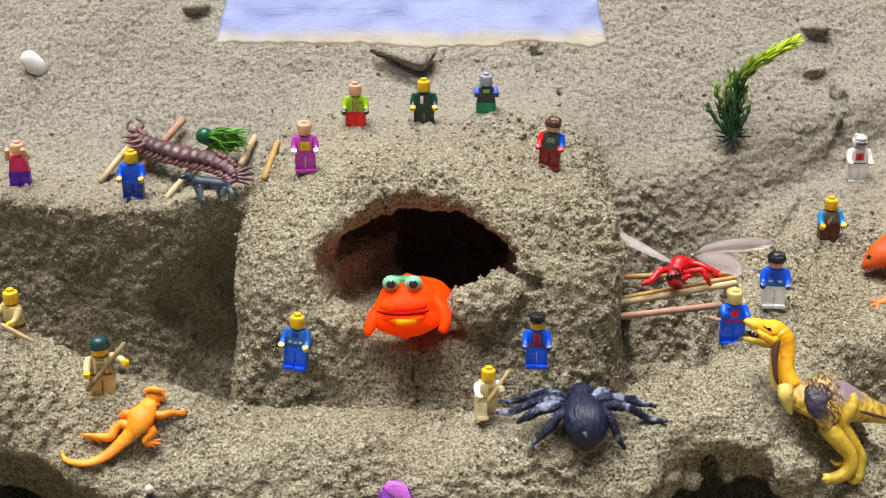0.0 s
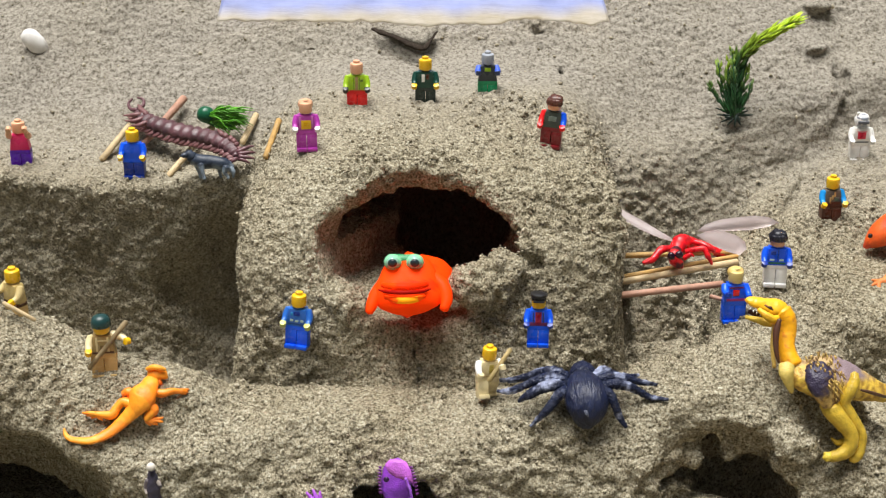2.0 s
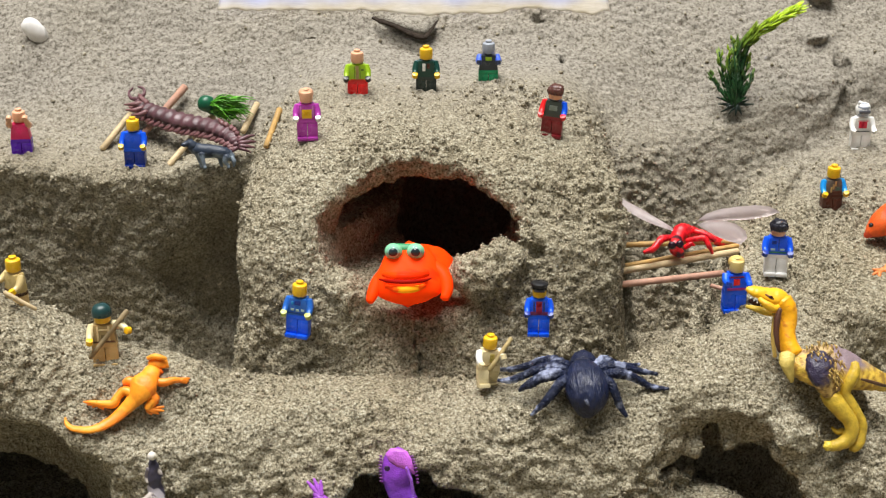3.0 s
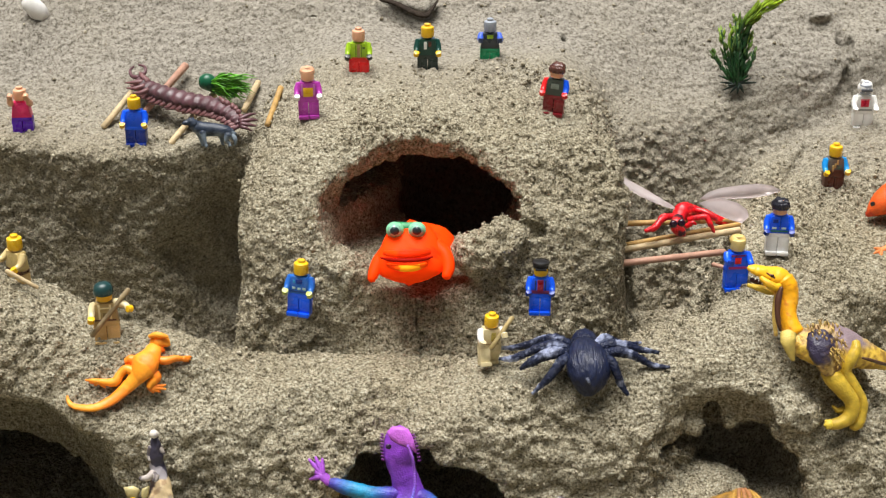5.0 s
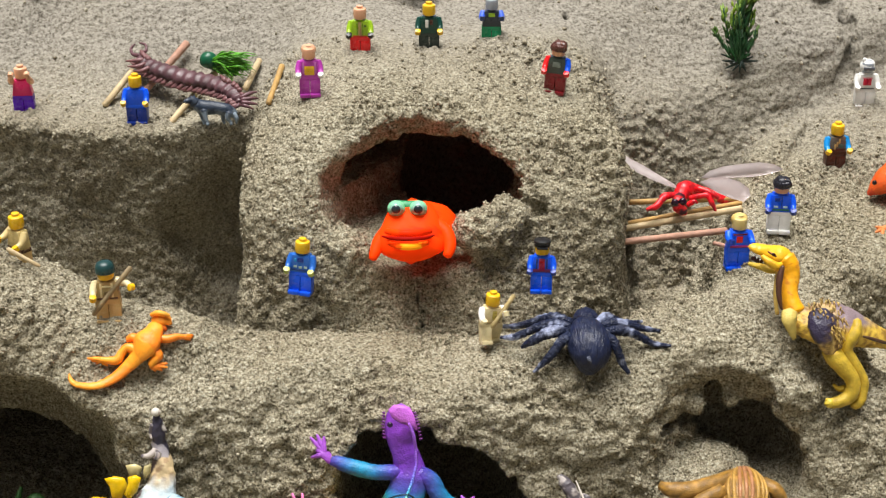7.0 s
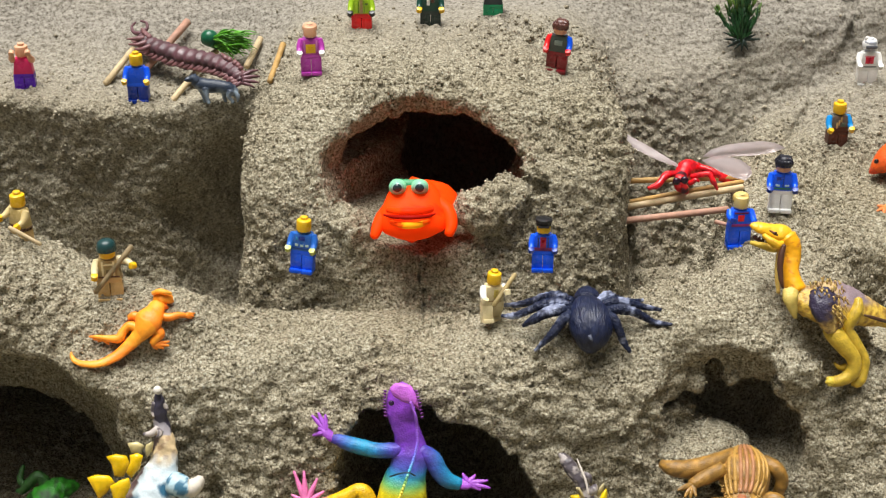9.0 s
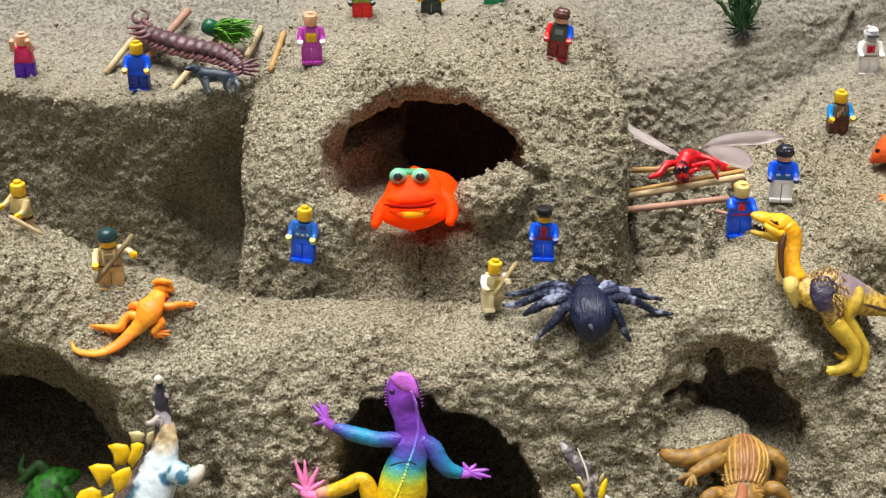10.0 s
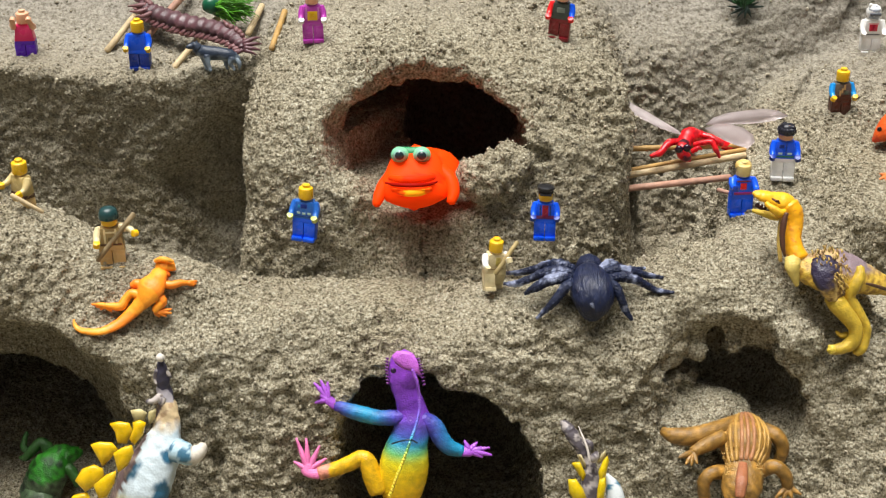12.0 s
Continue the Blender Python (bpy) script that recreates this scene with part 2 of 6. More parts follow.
def solid_mesh(field, lo, hi, step):
    """A closed-in surface where field() is zero, one corner a cell, refined once."""
    axes = [np.arange(a, b, step, dtype=np.float32) for a, b in zip(lo, hi)]
    n = [len(a) for a in axes]
    val = np.empty(n, np.float32)
    for i, xv in enumerate(axes[0]):
        g = np.stack(np.meshgrid([xv], axes[1], axes[2], indexing="ij"), -1)
        val[i] = field(g)[0]
    inside = val < 0
    corner = sum(inside[a:n[0] - 1 + a, b:n[1] - 1 + b, c:n[2] - 1 + c].astype(np.int8) for a in (0, 1) for b in (0, 1) for c in (0, 1))
    cells = np.argwhere((corner > 0) & (corner < 8))
    index = np.full([k - 1 for k in n], -1, np.int32)
    index[tuple(cells.T)] = np.arange(len(cells))
    vert = (cells + 0.5) * step + np.array(lo)
    quads = []
    for ax in range(3):
        sl0, sl1 = [slice(1, k - 1) for k in n], [slice(1, k - 1) for k in n]
        sl0[ax], sl1[ax] = slice(0, n[ax] - 1), slice(1, n[ax])
        a, b = inside[tuple(sl0)], inside[tuple(sl1)]
        e = np.argwhere(a != b)
        flip = a[tuple(e.T)]
        off = np.ones(3, int)
        off[ax] = 0
        e = e + off
        u, w = [(1, 2), (2, 0), (0, 1)][ax]
        du, dw = np.eye(3, dtype=int)[u], np.eye(3, dtype=int)[w]
        q = np.stack([index[tuple((e - s).T)] for s in (0 * du, du, du + dw, dw)], 1)
        q[~flip] = q[~flip][:, ::-1]
        quads.append(q)
    quads = np.concatenate(quads)

    def settle(v, times):
        for _ in range(times):
            f0 = field(v)
            g = np.stack([field(v + h) - f0 for h in np.eye(3) * 0.0008], 1) / 0.0008
            v = v - g * np.clip(f0 / np.maximum((g * g).sum(1), 0.2), -0.004, 0.004)[:, None]
        return v

    vert = settle(vert, 2)
    # refine: every quad into four
    m = len(vert)
    edges = np.sort(np.concatenate([quads[:, [k, (k + 1) % 4]] for k in range(4)]), 1)
    key, back = np.unique(edges[:, 0].astype(np.int64) * m + edges[:, 1], return_inverse=True)
    mid = (vert[key // m] + vert[key % m]) / 2
    centre = vert[quads].mean(1)
    k = len(quads)
    em = back.reshape(4, k).T + m
    cm = np.arange(k) + m + len(mid)
    vert = settle(np.concatenate([vert, mid, centre]), 1)
    quads = np.concatenate([np.stack([quads[:, j], em[:, j], cm, em[:, j - 1]], 1) for j in range(4)])
    return vert, quads


def hash_noise(p, cell, seed):
    """Smooth noise on a lattice of the given cell size, 0 to 1."""
    q = p / cell
    i = np.floor(q).astype(np.int64)
    f = q - i
    f = f * f * (3 - 2 * f)
    total = np.zeros(len(p))
    for a in (0, 1):
        for b in (0, 1):
            for c in (0, 1):
                h = (i[:, 0] + a) * 73856093 ^ (i[:, 1] + b) * 19349663 ^ (i[:, 2] + c) * 83492791 ^ seed * 2654435
                h = (h ^ (h >> 13)) * 1274126177 & 0x7FFFFFFF
                h = (h ^ (h >> 15)) & 0xFFFF
                wgt = (f[:, 0] if a else 1 - f[:, 0]) * (f[:, 1] if b else 1 - f[:, 1]) * (f[:, 2] if c else 1 - f[:, 2])
                total += wgt * h / 65535.0
    return total


def crumbs(p, cell, seed):
    """Distance to the nearest of a set of scattered seeds, about 0 to 1: rounded crumbs with gaps between."""
    q = p / cell
    i = np.floor(q).astype(np.int64)
    f = (q - i).astype(np.float32)
    best = np.full(len(p), 9.0, np.float32)
    for a in (-1, 0, 1):
        for b in (-1, 0, 1):
            for c in (-1, 0, 1):
                h = (i[:, 0] + a) * 73856093 ^ (i[:, 1] + b) * 19349663 ^ (i[:, 2] + c) * 83492791 ^ seed * 2654435
                h = (h ^ (h >> 13)) * 1274126177 & 0x7FFFFFFF
                dx = a + (h & 255) / 255.0 - f[:, 0]
                dy = b + (h >> 8 & 255) / 255.0 - f[:, 1]
                dz = c + (h >> 16 & 255) / 255.0 - f[:, 2]
                best = np.minimum(best, dx * dx + dy * dy + dz * dz)
    return np.sqrt(best)


def mesh_from(name, vert, faces, mat):
    me = bpy.data.meshes.new(name)
    me.vertices.add(len(vert))
    me.vertices.foreach_set("co", np.asarray(vert, np.float32).ravel())
    faces = np.asarray(faces, np.int32)
    me.loops.add(faces.size)
    me.loops.foreach_set("vertex_index", faces.ravel())
    me.polygons.add(len(faces))
    me.polygons.foreach_set("loop_start", np.arange(0, faces.size, faces.shape[1], dtype=np.int32))
    me.polygons.foreach_set("loop_total", np.full(len(faces), faces.shape[1], np.int32))
    me.update(calc_edges=True)
    me.materials.append(mat)
    me.shade_smooth()
    return me


GRID = 0.0028
sv, sq = solid_mesh(sand, (-0.375, -0.275, -0.045), (0.375, 0.255, 0.365), GRID)
level = sand(sv)
nrm = np.stack([sand(sv + h) - level for h in np.eye(3) * 0.001], 1)
nrm /= np.linalg.norm(nrm, axis=1)[:, None] + 1e-9
# crumbly on the ledges, smoother on the back slope
loose = np.clip(1.9 * hash_noise(sv, 0.040, 5) - 0.38, 0.12, 1.35) * np.where(sv[:, 1] > 0.07, 0.32, 1.0) * np.clip(0.85 + 0.4 * nrm[:, 2], 0.85, 1.0)
lift = (0.55 - crumbs(sv, 0.0062, 4)) * 0.0048 * loose + (0.55 - crumbs(sv, 0.0105, 9)) * 0.0046 * np.clip(loose - 0.35, 0, 1)
lift += (0.55 - crumbs(sv, 0.026, 14)) * 0.0050 * np.where(sv[:, 1] < -0.15, 1.0, 0.25)
lift += (0.5 - crumbs(sv * np.array((1.15, 1, 1)), 0.0145, 19)) * 0.0055 * np.where((sv[:, 1] < -0.15) & (sv[:, 2] < 0.11), 1.0, 0.0)
bend = sv + 0.012 * np.stack([hash_noise(sv, 0.03, s) - 0.5 for s in (61, 62, 63)], 1)
ridge = 1 - np.abs(2 * hash_noise(bend, 0.014, 64) - 1)
lift += (ridge - 0.5) * 0.0030 * np.where(sv[:, 1] > 0.06, 0.3, 1.0) * np.clip(hash_noise(sv, 0.06, 65) * 2 - 0.5, 0.1, 1.2)
lift += (hash_noise(sv, 0.0034, 2) - 0.5) * 0.0040 * (0.4 + 0.6 * loose) + (hash_noise(sv, 0.03, 3) - 0.5) * 0.0030
sv = sv + nrm * lift[:, None]
tagged(new("sand_bank", mesh_from("sand_bank", sv, sq, SAND)), "grey-tan damp crumbly sand bank with caves and ledges", "sand", kind="structure")

ground_bm = bmesh.new()
bmesh.ops.create_grid(ground_bm, x_segments=8, y_segments=8, size=400)
ground_me = bpy.data.meshes.new("ground")
ground_bm.to_mesh(ground_me)
ground_me.materials.append(sand_material("ground_sand", 0.9, -0.25))
ground = tagged(new("ground", ground_me), "flat grey-tan sandy ground round the sand bank", "ground", kind="structure")
ground.location.z = -0.04

# ---- building blocks for the toys ----
class Shape:
    """Gathers corners, faces and a paint colour for each corner of one mesh."""

    def __init__(self):
        self.v, self.f, self.c = [], [], []

    def put(self, verts, faces, paint):
        n = len(self.v)
        for p in verts:
            p = Vector(p)
            self.v.append(p)
            self.c.append(paint(p) if callable(paint) else paint)
        self.f += [tuple(i + n for i in face) for face in faces]
        return self

    def box(self, m, size, cut, paint, top=1.0):
        """A block with chamfered edges; top: how much narrower it is above."""
        hx, hy, hz = (s / 2 for s in size)
        bm = bmesh.new()
        bmesh.ops.create_cube(bm, size=1)
        for q in bm.verts:
            k = top if q.co.z > 0 else 1.0
            q.co = Vector((q.co.x * 2 * hx * k, q.co.y * 2 * hy, q.co.z * 2 * hz))
        bmesh.ops.bevel(bm, geom=bm.edges[:], offset=cut, segments=2, affect="EDGES", profile=0.6)
        bm.verts.index_update()
        self.put([m @ q.co for q in bm.verts], [[q.index for q in face.verts] for face in bm.faces], paint)
        bm.free()
        return self

    def lathe(self, m, rings, paint, n=20):
        """A turned piece: rings of (radius, height)."""
        verts, faces = [], []
        for r, h in rings:
            verts += [m @ Vector((r * math.cos(2 * math.pi * i / n), r * math.sin(2 * math.pi * i / n), h)) for i in range(n)]
        for k in range(len(rings) - 1):
            for i in range(n):
                j = (i + 1) % n
                faces.append((k * n + i, k * n + j, (k + 1) * n + j, (k + 1) * n + i))
        faces.append(tuple(range(n))[::-1])
        faces.append(tuple(range((len(rings) - 1) * n, len(rings) * n)))
        return self.put(verts, faces, paint)

    def blob(self, m, radii, paint, lumps=0.0, seed=1, n=18):
        """A rounded body, uneven by lumps."""
        verts, faces = [], []
        rows = n // 2 + 1
        for k in range(rows + 1):
            a = math.pi * k / rows
            for i in range(n):
                b = 2 * math.pi * i / n
                q = Vector((math.sin(a) * math.cos(b), math.sin(a) * math.sin(b), math.cos(a)))
                s = 1 + lumps * noise.noise(q * 2.2 + Vector((seed * 7.1, 0, 0)))
                verts.append(m @ Vector((q.x * radii[0] * s, q.y * radii[1] * s, q.z * radii[2] * s)))
        for k in range(rows):
            for i in range(n):
                j = (i + 1) % n
                faces.append((k * n + i, (k + 1) * n + i, (k + 1) * n + j, k * n + j))
        return self.put(verts, faces, paint)

    def tube(self, knots, paint, n=12, flat=1.0, steps=5, side=(0.0, -0.42, 0.91), ridges=0.0, count=0):
        """A limb through knots of (x, y, z, radius), smooth from one to the next. flat: thickness along `side`; ridges: rings round it."""
        k = [Vector(q[:3]) for q in knots]
        r = [q[3] for q in knots]
        k = [k[0] * 2 - k[1]] + k + [k[-1] * 2 - k[-2]]
        r = [r[0]] + r + [r[-1]]
        path = []
        for i in range(1, len(k) - 2):
            for s in range(steps):
                t = s / steps
                path.append((catmull(k[i - 1], k[i], k[i + 1], k[i + 2], t), max(1e-5, catmull(r[i - 1], r[i], r[i + 1], r[i + 2], t))))
        path.append((k[-2], r[-2]))
        verts, faces = [], []
        for i, (p, rad) in enumerate(path):
            d = (path[min(i + 1, len(path) - 1)][0] - path[max(i - 1, 0)][0]).normalized()
            up = Vector(side)
            up = (up - d * up.dot(d))
            if up.length < 1e-3:
                up = d.orthogonal()
            up.normalize()
            out = d.cross(up)
            rad *= 1 + ridges * math.sin(2 * math.pi * count * i / (len(path) - 1))
            verts += [p + out * (rad * math.cos(2 * math.pi * j / n)) + up * (rad * flat * math.sin(2 * math.pi * j / n)) for j in range(n)]
        rows = len(path)
        for i in range(rows - 1):
            for j in range(n):
                q = (j + 1) % n
                faces.append((i * n + j, i * n + q, (i + 1) * n + q, (i + 1) * n + j))
        a, b = len(verts), len(verts) + 1
        d0, d1 = (path[0][0] - path[1][0]).normalized(), (path[-1][0] - path[-2][0]).normalized()
        verts += [path[0][0] + d0 * path[0][1] * 0.6, path[-1][0] + d1 * path[-1][1] * 0.6]
        for j in range(n):
            q = (j + 1) % n
            faces.append((a, q, j))
            faces.append((b, (rows - 1) * n + j, (rows - 1) * n + q))
        return self.put(verts, faces, paint)

    def sheet(self, outline, thick, paint, normal=(0.0, -0.42, 0.91), bulge=0.0):
        """A thin plate with the given outline, a little domed."""
        pts = [Vector(q[:3]) for q in outline]
        mid = sum(pts, Vector()) / len(pts)
        nv = Vector(normal).normalized()
        n = len(pts)
        ring = [mid + (q - mid) * 0.6 + nv * bulge for q in pts]
        verts = [q + nv * thick / 2 for q in pts] + [q + nv * thick / 2 for q in ring] + [mid + nv * (bulge * 1.3 + thick / 2)]
        verts += [q - nv * thick / 2 for q in pts] + [q - nv * thick / 2 for q in ring] + [mid + nv * (bulge * 1.3 - thick / 2)]
        faces, o = [], 2 * n + 1
        for i in range(n):
            j = (i + 1) % n
            faces += [(i, j, n + j, n + i), (n + i, n + j, 2 * n), (o + j, o + i, o + n + i, o + n + j), (o + n + j, o + n + i, o + 2 * n), (j, i, o + i, o + j)]
        return self.put(verts, faces, paint)

    def rough(self, amount, scale):
        """Works the surface uneven, as moulded hide is."""
        self.v = [q + noise.noise_vector(q * scale) * amount for q in self.v]
        return self

    def mesh(self, name, mat):
        me = bpy.data.meshes.new(name)
        me.from_pydata([tuple(q) for q in self.v], [], self.f)
        tint = me.color_attributes.new("tint", "FLOAT_COLOR", "POINT")
        tint.data.foreach_set("color", np.array([(*c, 1.0) for c in self.c], np.float32).ravel())
        me.materials.append(mat)
        bm = bmesh.new()
        bm.from_mesh(me)
        bmesh.ops.recalc_face_normals(bm, faces=bm.faces[:])
        bm.to_mesh(me)
        bm.free()
        me.shade_smooth()
        return me


def catmull(a, b, c, d, t):
    return 0.5 * (2 * b + (c - a) * t + (2 * a - 5 * b + 4 * c - d) * t * t + (3 * b - a - 3 * c + d) * t ** 3)


def part(name, shape, mat, parent=None, label="", bevelled=False):
    ob = new(name, shape.mesh(name, mat))
    if bevelled:
        ob.data.set_sharp_from_angle(angle=radians(40))
    if parent:
        ob.parent = parent
    return tagged(ob, label)


def toy_material(name, rough, spec=0.5, relief=0.0, size=400.0, wear=0.2, glow=0.0, grime=0.0, clear=0.0, grooves=0.0):
    """Moulded or painted toy: the colour comes from the paint laid on each mesh."""
    m, t, b = material(name, rough, spec)
    co = coords(t)
    a = t.nodes.new("ShaderNodeAttribute")
    a.attribute_name = "tint"
    tone = ramp(t, noise_tex(t, co, 210, 5, 0.65), [(0.3, (1 - wear,) * 3), (0.62, (1, 1, 1))])
    base = mix(t, 1.0, a.outputs["Color"], tone.outputs[0], "MULTIPLY")
    if grime:
        dust = ramp(t, noise_tex(t, co, 330, 4, 0.7), [(0.52, (0, 0, 0)), (0.72, (grime,) * 3)])
        base = mix(t, dust.outputs[0], base, (0.36, 0.32, 0.25))
    t.links.new(base, b.inputs["Base Color"])
    g = ramp(t, noise_tex(t, co, 120, 3), [(0.3, (rough * 0.75,) * 3), (0.7, (min(1, rough * 1.4),) * 3)])
    t.links.new(g.outputs[0], b.inputs["Roughness"])
    if relief:
        v = add(t, "ShaderNodeTexVoronoi", Scale=size)
        t.links.new(co, v.inputs["Vector"])
        bump(t, b, v.outputs["Distance"], relief, 0.0012)
    if grooves:
        flow = t.nodes.new("ShaderNodeMapping")
        flow.inputs["Scale"].default_value = (1.0, 0.22, 0.3)
        t.links.new(co, flow.inputs["Vector"])
        bump(t, b, noise_tex(t, flow.outputs[0], grooves, 3, 0.6), 0.9, 0.0016)
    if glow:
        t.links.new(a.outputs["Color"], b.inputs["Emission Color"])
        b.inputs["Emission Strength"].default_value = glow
    if clear:
        b.inputs["Transmission Weight"].default_value = clear
    return m


GLOSSY = toy_material("glossy_plastic", 0.28, wear=0.10, grime=0.05)
RUBBER = toy_material("soft_rubber", 0.42, wear=0.18, relief=0.12, size=700, grime=0.05)
SCALY = toy_material("scaly_rubber", 0.42, wear=0.3, relief=0.28, size=1000, grime=0.05)
WRINKLED = toy_material("wrinkled_rubber", 0.40, 0.28, wear=0.45, relief=0.55, size=900, grime=0.06)
GROOVED = toy_material("grooved_rubber", 0.36, 0.4, wear=0.3, grime=0.05, grooves=620)
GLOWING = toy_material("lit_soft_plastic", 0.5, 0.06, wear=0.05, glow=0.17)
WING = toy_material("milky_wing_plastic", 0.5, 0.15, wear=0.10, clear=0.68)
WOOD = toy_material("bare_stick_wood", 0.62, wear=0.28, relief=0.15, size=500, grime=0.2)
LEAFY = toy_material("leaf_plastic", 0.42, wear=0.3)
EYE_GLOSS = toy_material("eye_gloss", 0.08, wear=0.02)

YEL, SKIN, BLUE, NAVY = (0.85, 0.50, 0.01), (0.80, 0.42, 0.25), (0.003, 0.105, 0.90), (0.005, 0.035, 0.30)
RED, DRED, WHITE, BLACK = (0.85, 0.012, 0.015), (0.20, 0.008, 0.014), (0.88, 0.87, 0.84), (0.012, 0.012, 0.014)
CREAM, TAN, KHAKI, DGREEN = (0.78, 0.66, 0.38), (0.62, 0.42, 0.17), (0.40, 0.28, 0.11), (0.006, 0.055, 0.04)
LIME, PINK, PURPLE, GREY = (0.36, 0.58, 0.02), (0.82, 0.02, 0.16), (0.10, 0.008, 0.48), (0.34, 0.37, 0.42)
BROWN, MAGENTA, SKYB, GREENC = (0.09, 0.025, 0.015), (0.48, 0.05, 0.42), (0.01, 0.30, 0.78), (0.01, 0.30, 0.12)


# ---- block figures: one plain moulded mesh each ----
def figure(place, label, legs, torso, arms, hands, head, turn=0, tip=0, lean=0, size=1.0, sunk=0.0, spread=(9, 9), hat="", hat_paint=BLACK, hips=None,
           chest=None, lift=(22, 22), second_arm=None, walk_legs=0, group="small block figures on the sand"):
    s = 0.001
    sh = Shape()
    T = Matrix.Translation
    hips = hips or legs
    for i, side in enumerate((-1, 1)):
        swing = Matrix.Rotation(radians(walk_legs * side), 4, "X")
        leg = T((side * 4.0 * s, 0, 13.0 * s)) @ swing
        sh.box(leg @ T((0, 0, -5.6 * s)), (7.7 * s, 7.6 * s, 11.5 * s), 0.7 * s, legs)
        sh.box(leg @ T((0, -1.4 * s, -11.6 * s)), (7.7 * s, 10 * s, 2.8 * s), 0.7 * s, legs)
        sh.lathe(leg @ Matrix.Rotation(radians(90), 4, "Y") @ T((0, 0, -3.8 * s)), [(3.6 * s, 0), (3.8 * s, 0.4 * s), (3.8 * s, 7.2 * s), (3.6 * s, 7.6 * s)], legs, 14)
    sh.box(T((0, 0, 14.6 * s)), (15.6 * s, 7.6 * s, 3.2 * s), 0.6 * s, hips)
    sh.box(T((0, 0, 22.2 * s)), (15.4 * s, 7.6 * s, 12.6 * s), 0.8 * s, torso, top=0.74)
    if chest:
        for paint, w, h, dx, dz in chest:
            sh.box(T((dx * s, -3.85 * s, (22.2 + dz) * s)), (w * s, 0.5 * s, h * s), 0.12 * s, paint)
    for i, side in enumerate((-1, 1)):
        paint = second_arm if (second_arm and side == 1) else arms
        arm = T((side * 5.6 * s, 0, 26.2 * s)) @ Matrix.Rotation(radians(-side * spread[i]), 4, "Y") @ Matrix.Rotation(radians(-lift[i]), 4, "X")
        a = [arm @ Vector(q) for q in ((side * 1.2 * s, 0, 0.6 * s), (side * 1.8 * s, 0, -3.5 * s), (side * 1.9 * s, -1.0 * s, -7.0 * s), (side * 1.6 * s, -3.2 * s, -9.4 * s))]
        sh.tube([(*a[0], 2.6 * s), (*a[1], 2.6 * s), (*a[2], 2.2 * s), (*a[3], 1.9 * s)], paint, 10, steps=3)
        hm = arm @ T((side * 1.6 * s, -4.0 * s, -10.4 * s)) @ Matrix.Rotation(radians(50), 4, "X")
        sh.lathe(hm @ T((0, 0, -1.8 * s)), [(1.3 * s, 0), (2.2 * s, 0.2 * s), (2.2 * s, 3.4 * s), (1.3 * s, 3.6 * s)], hands, 10)
    sh.lathe(T((0, 0, 28.3 * s)), [(3.0 * s, 0), (3.0 * s, 1.6 * s)], torso, 14)
    r = 5.0 * s
    sh.lathe(T((0, 0, 29.4 * s)), [(r * 0.72, 0), (r * 0.95, 0.6 * s), (r, 1.5 * s), (r, 7.1 * s), (r * 0.95, 8.0 * s), (r * 0.72, 8.6 * s), (2.5 * s, 8.7 * s), (2.5 * s, 10.3 * s), (2.2 * s, 10.5 * s)], head, 22)
    top = T((0, 0, 29.4 * s))
    if hat == "cap":
        sh.lathe(top @ T((0, 0, 6.0 * s)), [(5.4 * s, 0), (5.5 * s, 2.4 * s), (6.3 * s, 3.2 * s), (6.1 * s, 4.8 * s), (4 * s, 5.6 * s), (0.5 * s, 5.8 * s)], hat_paint)
        sh.box(top @ T((0, -5.6 * s, 6.4 * s)), (8 * s, 3.6 * s, 0.9 * s), 0.3 * s, hat_paint)
    elif hat == "helmet":
        sh.lathe(top @ T((0, 0, 4.6 * s)), [(6.0 * s, 0), (6.2 * s, 0.8 * s), (6.0 * s, 3.4 * s), (5.0 * s, 5.8 * s), (3 * s, 7.0 * s), (0.4 * s, 7.4 * s)], hat_paint)
    elif hat == "hair":
        sh.blob(top @ T((0, 1.0 * s, 6.0 * s)), (6.2 * s, 5.9 * s, 5.6 * s), hat_paint, 0.25, 3)
        for k in range(7):
            a = radians(-150 + k * 20)
            sh.blob(top @ T((5.2 * s * math.cos(a), 4.9 * s * math.sin(a), 6.6 * s)), (1.7 * s, 1.7 * s, 2.6 * s), hat_paint, 0.2, k)
    elif hat == "hood":
        sh.blob(top @ T((0, 0.8 * s, 4.6 * s)), (6.2 * s, 6.0 * s, 6.4 * s), hat_paint, 0.12, 3)
        sh.box(top @ T((0, -4.8 * s, 4.2 * s)), (9 * s, 2.4 * s, 2.6 * s), 0.8 * s, (0.10, 0.11, 0.13))
        sh.blob(top @ T((-3.4 * s, 0, 10 * s)), (1.6 * s, 1.4 * s, 2.2 * s), hat_paint)
    elif hat == "fringe":
        sh.blob(top @ T((0, 1.4 * s, 6.6 * s)), (5.7 * s, 5.2 * s, 4.2 * s), hat_paint, 0.1, 5)
    ob = part("block_figure", sh, GLOSSY, None, "", True)
    ob.matrix_world = Matrix.Translation(place) @ pose(0, 0, 0, tip, lean, turn) @ T((0, 0, -sunk)) @ Matrix.Scale(size * 0.92, 4)
    return tagged(ob, label, "toy figure", group)


